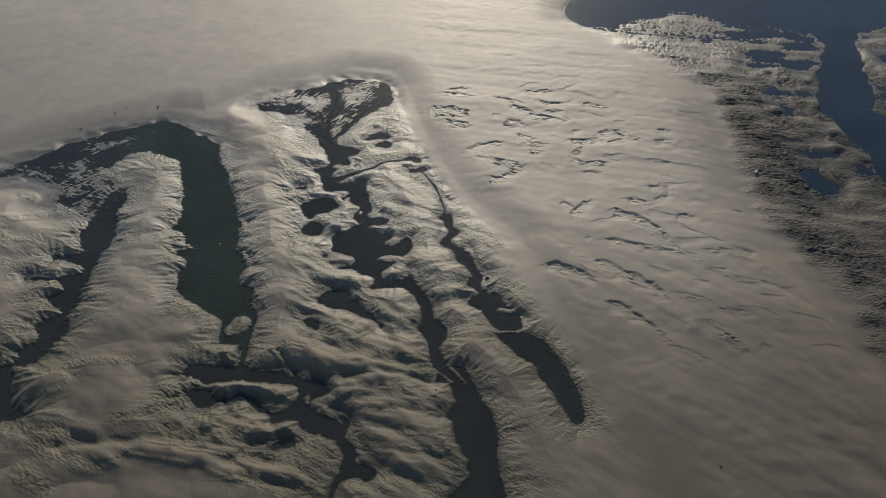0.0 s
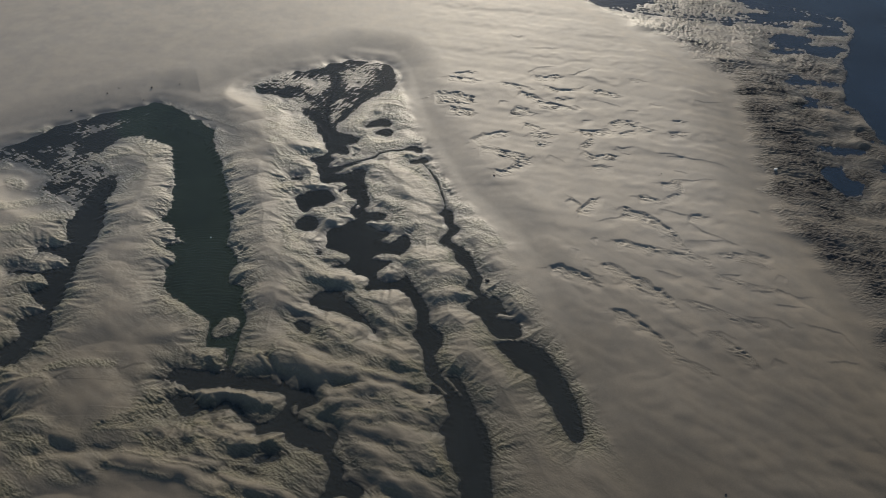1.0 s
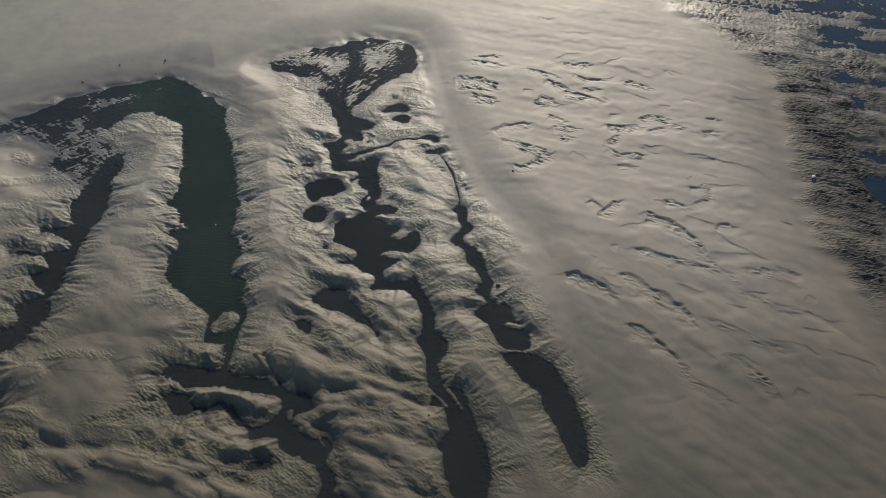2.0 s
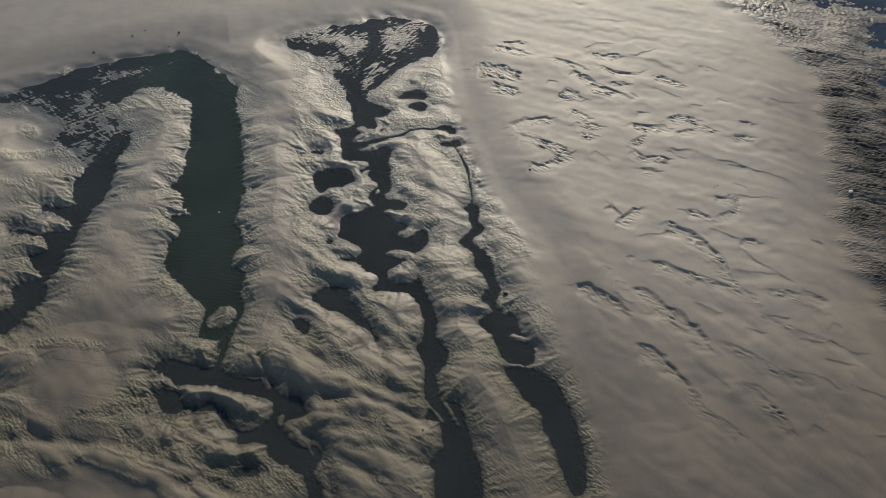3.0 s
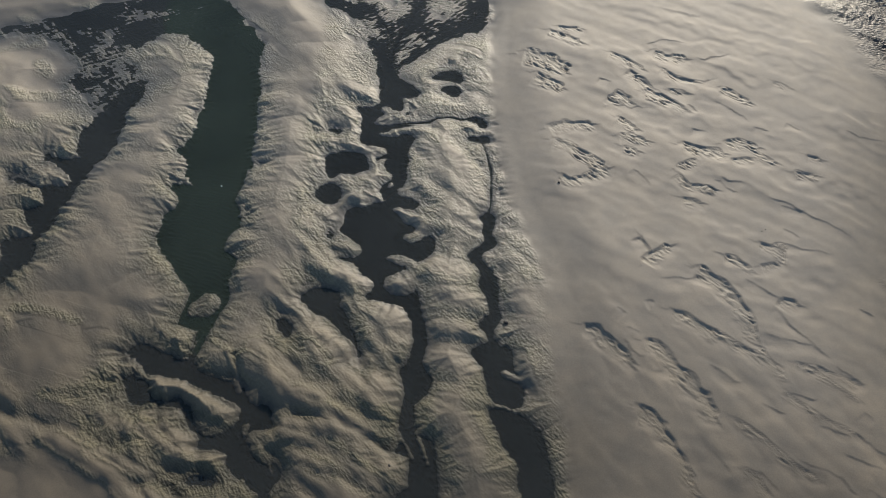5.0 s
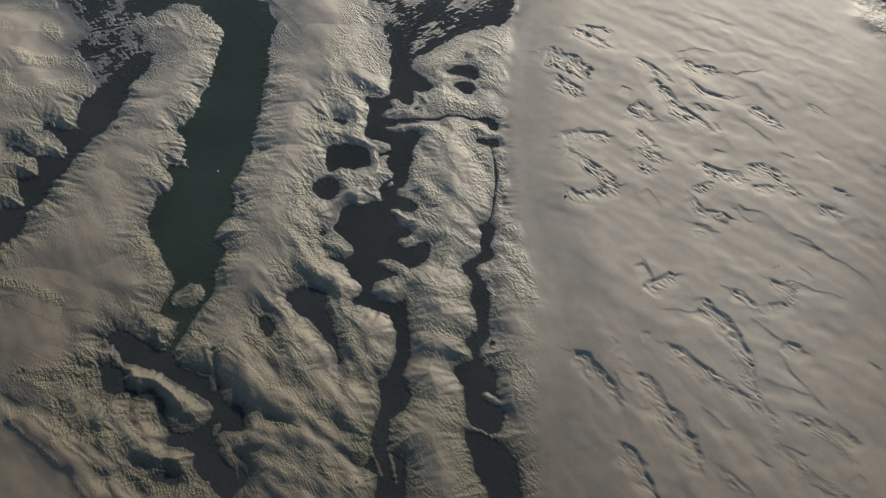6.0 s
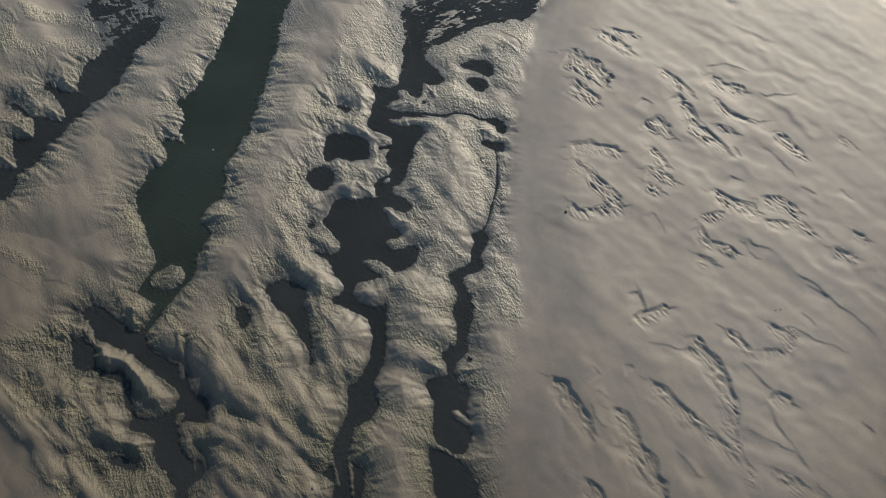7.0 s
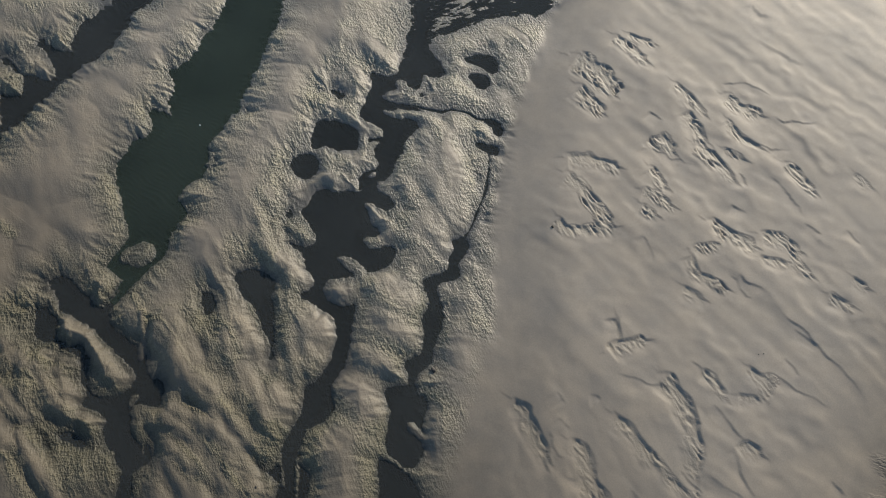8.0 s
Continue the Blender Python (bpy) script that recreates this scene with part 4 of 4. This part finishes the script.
    foot = smooth(3.0, -1.5, away(BANK, 12.0))
    land = land * (1 - foot) + foot * np.minimum(land, 0.16)
    u, v = turned(-8, 9, 1.5)
    land = land * (1 - low * (0.6 + 0.3 * smooth(39, 44, X))) + 1.1 * low * swells * smooth(39, 44, X) + low * (0.15 - 0.14 * smooth(40, 45, X) * smooth(60, 68, Y) - 0.06 * smooth(36, 42, X) * smooth(70, 84, Y) + 0.2 * gnoise(*turned(25, 6.5, 3.6), 34)) * smooth(0, 2, d) + 0.17 * low * gnoise(u, v, 6) * smooth(0, 2, d)
    # the heads of the creeks: a film of water with crests just breaking it, and shores that shelve up gently
    rim = smooth(4.0, 0.8, -wade)
    rim *= np.where(X > -26, smooth(75, 80, Y), smooth(64, 69, Y))
    mudflat = 0.055 - 0.06 * rim - 0.042 * zone["marsh_west"] + 0.02 * n_mid + 0.035 * gnoise(X / 4.5, Y / 2.6, 8)
    shelf = mudflat * smooth(1.5, 0.0, wade) + 0.12 * np.clip(wade, 0, 9) + 0.06 * np.clip(wade - 1.2, 0, 9) ** 2
    land = np.where(wade < 8.5, 0.5 * (land + shelf - np.sqrt((land - shelf) ** 2 + 0.03)), land)
    bed = -0.42 * (1 - np.exp(np.clip(d, -9, 0) / 0.7))
    h = np.where(d > 0, land, bed * (1 - 0.2 * marsh))

    # feathered run-off: fine furrows straight down every slope that sheds water
    feather = feathers(h, 0.25, 0.1, 31)
    slope = np.hypot(*np.gradient(h, YS, XS))
    shed = smooth(0.04, 0.22, slope)

    # dry bank and the streaming relief of the eastern flank
    east = smooth(0, 10, X + 0.15 * (Y - 50)) * bank * (1 - low)
    a1, c1 = turned(-9, 14, 3.0)
    a2, c2 = turned(-44, 13, 2.4)
    a3, c3 = turned(-14, 9, 1.1)
    southern = smooth(60, 44, Y)
    streams = gnoise(a1 + 0.2 * n_big, c1 + 0.35 * n_mid, 9) * (1 - southern) + gnoise(a2 + 0.2 * n_big, c2 + 0.3 * n_mid, 11) * southern
    h += bank * (0.75 + 0.03 * n_big) + (0.045 - 0.015 * southern) * east * np.tanh(2.0 * streams) + 0.02 * east * streams + 0.02 * east * (gnoise(a3, c3, 10) * (1 - southern) + 0.3 * gnoise(*turned(-40, 7, 1.1), 42) * southern)

    creases = np.abs(gnoise(*turned(-43, 13, 4.4), 43) + 0.15 * n_mid) + 0.25 * np.abs(gnoise(*turned(-38, 6, 1.6), 44))
    h += 0.15 * (creases - 0.3) * east * southern

    # scour pits: a steep head on the lit side, a rim, and a furrowed floor that runs out
    pits = np.zeros(X.shape)
    clumps = gnoise(*turned(-30, 1.5, 0.7), 29) + 0.3 * n_mid
    for pts, half, depth in SCOURS:
        cut, e, side, reach = beside(pts, 2.0 + half)
        # a steep crescent at the head, shelving out on the lee side
        e = e - half * (0.85 + 0.4 * n_mid[cut] + 0.12 * n_fine[cut] + 0.25 * clumps[cut])
        bowl = np.where(side > 0, smooth(0.06, -0.2, e), smooth(1.1, -0.5, e)) * smooth(0, 0.12, reach + 0.04)
        h[cut] -= 0.4 * depth * bowl * (1 - pits[cut])
        pits[cut] = np.maximum(pits[cut], bowl)
    # little scarps: sharp on their lit side, fading out on the other
    for pts in RILLS:
        cut, e, side, reach = beside(pts, 1.6)
        e = side * e + 0.16 * n_mid[cut] + 0.07 * n_fine[cut]
        taper = smooth(0, 0.2, reach) * smooth(1, 0.7, reach) * (0.75 + 0.6 * n_mid[cut])
        h[cut] -= 0.055 * taper * smooth(0.05, -0.03, e) * smooth(-1.3, -0.1, e)

    # ripple marks: short crests, each stretch of the flats with its own lie
    def crests(angle, across, along, seed):
        u, v = turned(angle, along, across)
        n = gnoise(u + 0.35 * n_mid, v + 0.5 * n_mid, seed)
        return 1 - 2.4 * np.abs(n)

    west_set = 0.6 * crests(-34, 0.32, 0.9, 13) + 0.4 * crests(-18, 0.27, 0.6, 14)
    east_set = 0.6 * crests(-26, 0.32, 0.8, 15) + 0.4 * crests(50, 0.28, 0.6, 16)
    share = smooth(-15, -9, X + 3 * gnoise(X / 9, Y / 9, 17)) * smooth(30, 20, X)
    ripples = west_set * (1 - share) + east_set * share
    furrows = crests(-26, 0.26, 1.1, 22) * (0.35 + 0.9 * smooth(-0.3, 0.4, clumps))
    amp = np.clip(rough * (0.72 + 0.35 * n_big + 0.5 * patchy), 0, 1.2) * smooth(-1.0 + 0.75 * marsh, 0.1, d)
    lumps = gnoise(X / 1.3 + 0.4 * n_mid, Y / 0.8, 24)
    shore = crests(62, 0.8, 2.2, 23)
    fan = np.where(X > -20, 0.06 * gnoise(*turned(60, 1.2, 0.24), 25) + 0.05 * gnoise(*turned(20, 0.7, 0.24), 39), 0.055 * gnoise(*turned(-28, 1.0, 0.24), 25) + 0.05 * gnoise(*turned(40, 0.9, 0.3), 39))
    tufts = gnoise(X / 0.55, Y / 0.7, 40) + 0.6 * gnoise(X / 0.3, Y / 0.4, 41)
    h += ((0.056 - 0.018 * share) * (1 - marsh) * ripples + marsh * fan) * amp * (1 - 0.5 * low)
    h += (0.06 - 0.015 * share) * feather * shed * amp * (0.35 + 0.65 * smooth(0.1, 0.9, d)) * (1 - 0.6 * low)
    h += 0.012 * amp * lumps * (1 - marsh)
    h += low * amp * (0.03 * shore + 0.06 * crests(-8, 0.42, 2.2, 38) * smooth(48, 40, X) + 0.08 * tufts)
    h += (0.06 + 0.03 * smooth(58, 66, Y)) * smooth(0.2, 0.9, pits) * furrows * (0.8 + 0.7 * n_mid)
    # regular ripples on the lagoon bed, bowed downstream
    phase = (Y + 0.018 * (X + 21) ** 2 + 0.25 * n_big) / 0.34 + 0.7 * n_mid
    bedded = smooth(-0.3, -1.2, d) * smooth(-16, -17, X) * smooth(-30, -29, X) * smooth(57, 51, Y) * smooth(40, 44, Y)
    h = h * (1 - 0.82 * bedded) + 0.05 * bedded * np.sin(2 * np.pi * phase)
    h += 0.004 * gnoise(X / 0.9, Y / 0.8, 18) + 0.010 * gnoise(X / 2.6, Y / 1.6, 19)
    far = smooth(130, 400, np.hypot(X, Y - 50))
    mask = np.clip(amp + 0.15 * smooth(0.2, 0.9, pits), 0, 1)
    return h * (1 - far) + 0.5 * far, mask * (1 - far)


def sheet(name, heights, mask, mat):
    ny, nx = heights.shape
    mesh = bpy.data.meshes.new(name)
    co = np.stack([X, Y, heights], -1).reshape(-1, 3).astype(np.float32)
    i = (np.arange(ny - 1)[:, None] * nx + np.arange(nx - 1)[None, :]).ravel()
    quads = np.stack([i, i + 1, i + nx + 1, i + nx], -1).astype(np.int32)
    mesh.vertices.add(len(co))
    mesh.vertices.foreach_set("co", co.ravel())
    mesh.loops.add(quads.size)
    mesh.loops.foreach_set("vertex_index", quads.ravel())
    mesh.polygons.add(len(quads))
    mesh.polygons.foreach_set("loop_start", np.arange(0, quads.size, 4, dtype=np.int32))
    mesh.polygons.foreach_set("use_smooth", np.ones(len(quads), bool))
    mesh.update(calc_edges=True)
    layer = mesh.attributes.new("ripple", "FLOAT", "POINT")
    layer.data.foreach_set("value", mask.ravel().astype(np.float32))
    mesh.materials.append(mat)
    return new(name, mesh)


H, RIPPLED = flats()
ground = tagged(sheet("ground", H, RIPPLED, SAND), "grey-brown tidal sand flats with ripple marks, mounds and eroded channels", "sand flat", kind="structure")


def height_at(x, y):
    j, i = np.searchsorted(YS, y), np.searchsorted(XS, x)
    return float(H[j, i])


# ---- standing water, level at z = 0, basin by basin ----
def basin(name, text, mat, label):
    pts = outline(text)
    bm = bmesh.new()
    bm.faces.new([bm.verts.new((x, y, 0)) for x, y in pts])
    bmesh.ops.triangulate(bm, faces=bm.faces[:])
    bmesh.ops.recalc_face_normals(bm, faces=bm.faces[:])
    if bm.faces[0].normal.z < 0:
        bmesh.ops.reverse_faces(bm, faces=bm.faces[:])
    mesh = bpy.data.meshes.new(name)
    bm.to_mesh(mesh)
    bm.free()
    mesh.materials.append(mat)
    return tagged(new(name, mesh), label, "water", kind="structure")


basin("water_creek", "-90 20, -27 20, -27 38.2, -29 46, -30 54, -31.5 60, -34 66, -38 72, -42 95, -90 95", CREEK_WATER, "dark shallow tidal creek with lobed rippled sand banks")
basin("water_lagoon", "-27 38.2, -15 38.9, -15 45, -17.5 60, -20 70, -27 95, -42 95, -38 72, -34 66, -31.5 60, -30 54, -29 46", LAGOON_WATER, "long dark green tidal lagoon with wind ripples between sand ridges")
basin("water_cross_pool", "-27 20, -1 20, -3 33, -8 38.5, -15 38.9, -27 38.2", CREEK_WATER, "dark branching tidal pools among low rippled sand mounds")
basin("water_channel", "-1 20, 7.5 20, 6 33, 3.5 40, 1.5 46, 0.4 50, -0.2 54, -0.2 62, 0 70, -2 76, -3 95, -27 95, -20 70, -17.5 60, -15 45, -15 38.9, -8 38.5, -3 33", CREEK_WATER, "dark winding tidal channel with bays and wet rippled sandbars")
basin("water_east_channel", "7.5 20, 16 20, 16 34, 12 44, 9 50, 6 58, 0 70, -0.2 62, -0.2 54, 0.4 50, 1.5 46, 3.5 40, 6 33", CREEK_WATER, "narrow dark tidal channel along the foot of smooth sand")
basin("water_estuary", "17 100, 30 88, 35 75, 33 55, 30 20, 400 20, 400 400, 10 400, 10 130", ESTUARY_WATER, "blue-grey estuary water beyond wet rippled sand flats")


# ---- small things lying on the flats ----
def lump(name, x, y, size, mat, label, category, seed, flat=0.6, sink=0.25, group=""):
    """A weathered lump with an uneven outline, partly sunk in."""
    bm = bmesh.new()
    bmesh.ops.create_icosphere(bm, subdivisions=3, radius=1.0)
    for v in bm.verts:
        n = noise.noise(v.co * 1.3 + Vector((seed, 2 * seed, 0)))
        v.co *= 1 + 0.35 * n + 0.12 * noise.noise(v.co * 4 + Vector((0, seed, 0)))
        v.co = Vector((v.co.x * size[0], v.co.y * size[1], v.co.z * size[2]))
    mesh = bpy.data.meshes.new(name)
    for f in bm.faces:
        f.smooth = True
    bm.to_mesh(mesh)
    bm.free()
    mesh.materials.append(mat)
    ob = new(name, mesh)
    ob.matrix_world = pose(x, y, max(0, height_at(x, y)) + size[2] * (1 - 2 * sink) * 0.9, 0, 0, 40 * seed)
    return tagged(ob, label, category, group)


lump("stone", 36.0, 64.5, (0.22, 0.15, 0.08), PALE_STONE, "pale bleached stone lying on dark rippled sand", "stone", 1)
CLODS = [(5.85, 62.67, 0.13), (4.8, 48.43, 0.2), (21.29, 27.82, 0.08), (23.2, 62.87, 0.045), (23.5, 63.14, 0.05), (-0.1, 35.2, 0.10)]
for k, (x, y, r) in enumerate(CLODS):
    lump("mud_clod", x, y, (r, r * 0.8, r * 0.6), DARK_CLOD, "small dark mud clod lying on smooth sand", "mud clod", 3 + k, group="mud clods on the flats")
DRIFT = [(-35.56, 78.84, 0.13), (-40.46, 77.32, 0.10), (-39.37, 78.35, 0.06), (-43.7, 74.1, 0.09), (-36.0, 76.63, 0.06), (-32.3, 79.6, 0.08)]
for k, (x, y, r) in enumerate(DRIFT):
    lump("stranded_debris", x, y, (r * 1.5, r * 0.7, r * 0.6), DARK_CLOD, "dark stranded weed clump on the dry sand bank", "seaweed clump", 20 + k, group="debris along the bank")


def float_buoy(x, y):
    """A small white net float riding in the lagoon."""
    base = new("net_float")
    base.matrix_world = pose(x, y, 0.02, 8, 0, 0) @ Matrix.Scale(0.36, 4)
    bm = bmesh.new()
    profile = [(0.0, -0.16), (0.10, -0.14), (0.17, -0.06), (0.19, 0.03), (0.16, 0.12), (0.08, 0.18), (0.035, 0.20), (0.03, 0.26), (0.0, 0.27)]
    rings = [[bm.verts.new((r * math.cos(2 * math.pi * k / 16), r * math.sin(2 * math.pi * k / 16), z)) for k in range(16)] if r else [bm.verts.new((0, 0, z))] for r, z in profile]
    for a, b in zip(rings, rings[1:]):
        for k in range(16):
            q = [a[k % len(a)], a[(k + 1) % len(a)], b[(k + 1) % len(b)], b[k % len(b)]]
            f = bm.faces.new(list(dict.fromkeys(q)))
            f.smooth = True
    mesh = bpy.data.meshes.new("body")
    bm.to_mesh(mesh)
    bm.free()
    mesh.materials.append(WHITE_PAINT)
    body = new("body", mesh)
    body.parent = base
    bm = bmesh.new()
    n, m = 14, 6
    ring = [[bm.verts.new(((0.05 + 0.012 * math.cos(2 * math.pi * j / m)) * math.cos(2 * math.pi * i / n), 0.012 * math.sin(2 * math.pi * j / m), 0.30 + (0.05 + 0.012 * math.cos(2 * math.pi * j / m)) * math.sin(2 * math.pi * i / n))) for j in range(m)] for i in range(n)]
    for i in range(n):
        for j in range(m):
            bm.faces.new((ring[i][j], ring[(i + 1) % n][j], ring[(i + 1) % n][(j + 1) % m], ring[i][(j + 1) % m]))
    mesh = bpy.data.meshes.new("eye_ring")
    bm.to_mesh(mesh)
    bm.free()
    mesh.materials.append(DARK_CLOD)
    eye = new("eye_ring", mesh)
    eye.parent = base
    return tagged(base, "small white net float riding in the green lagoon", "float")


float_buoy(-22.2, 53.7)
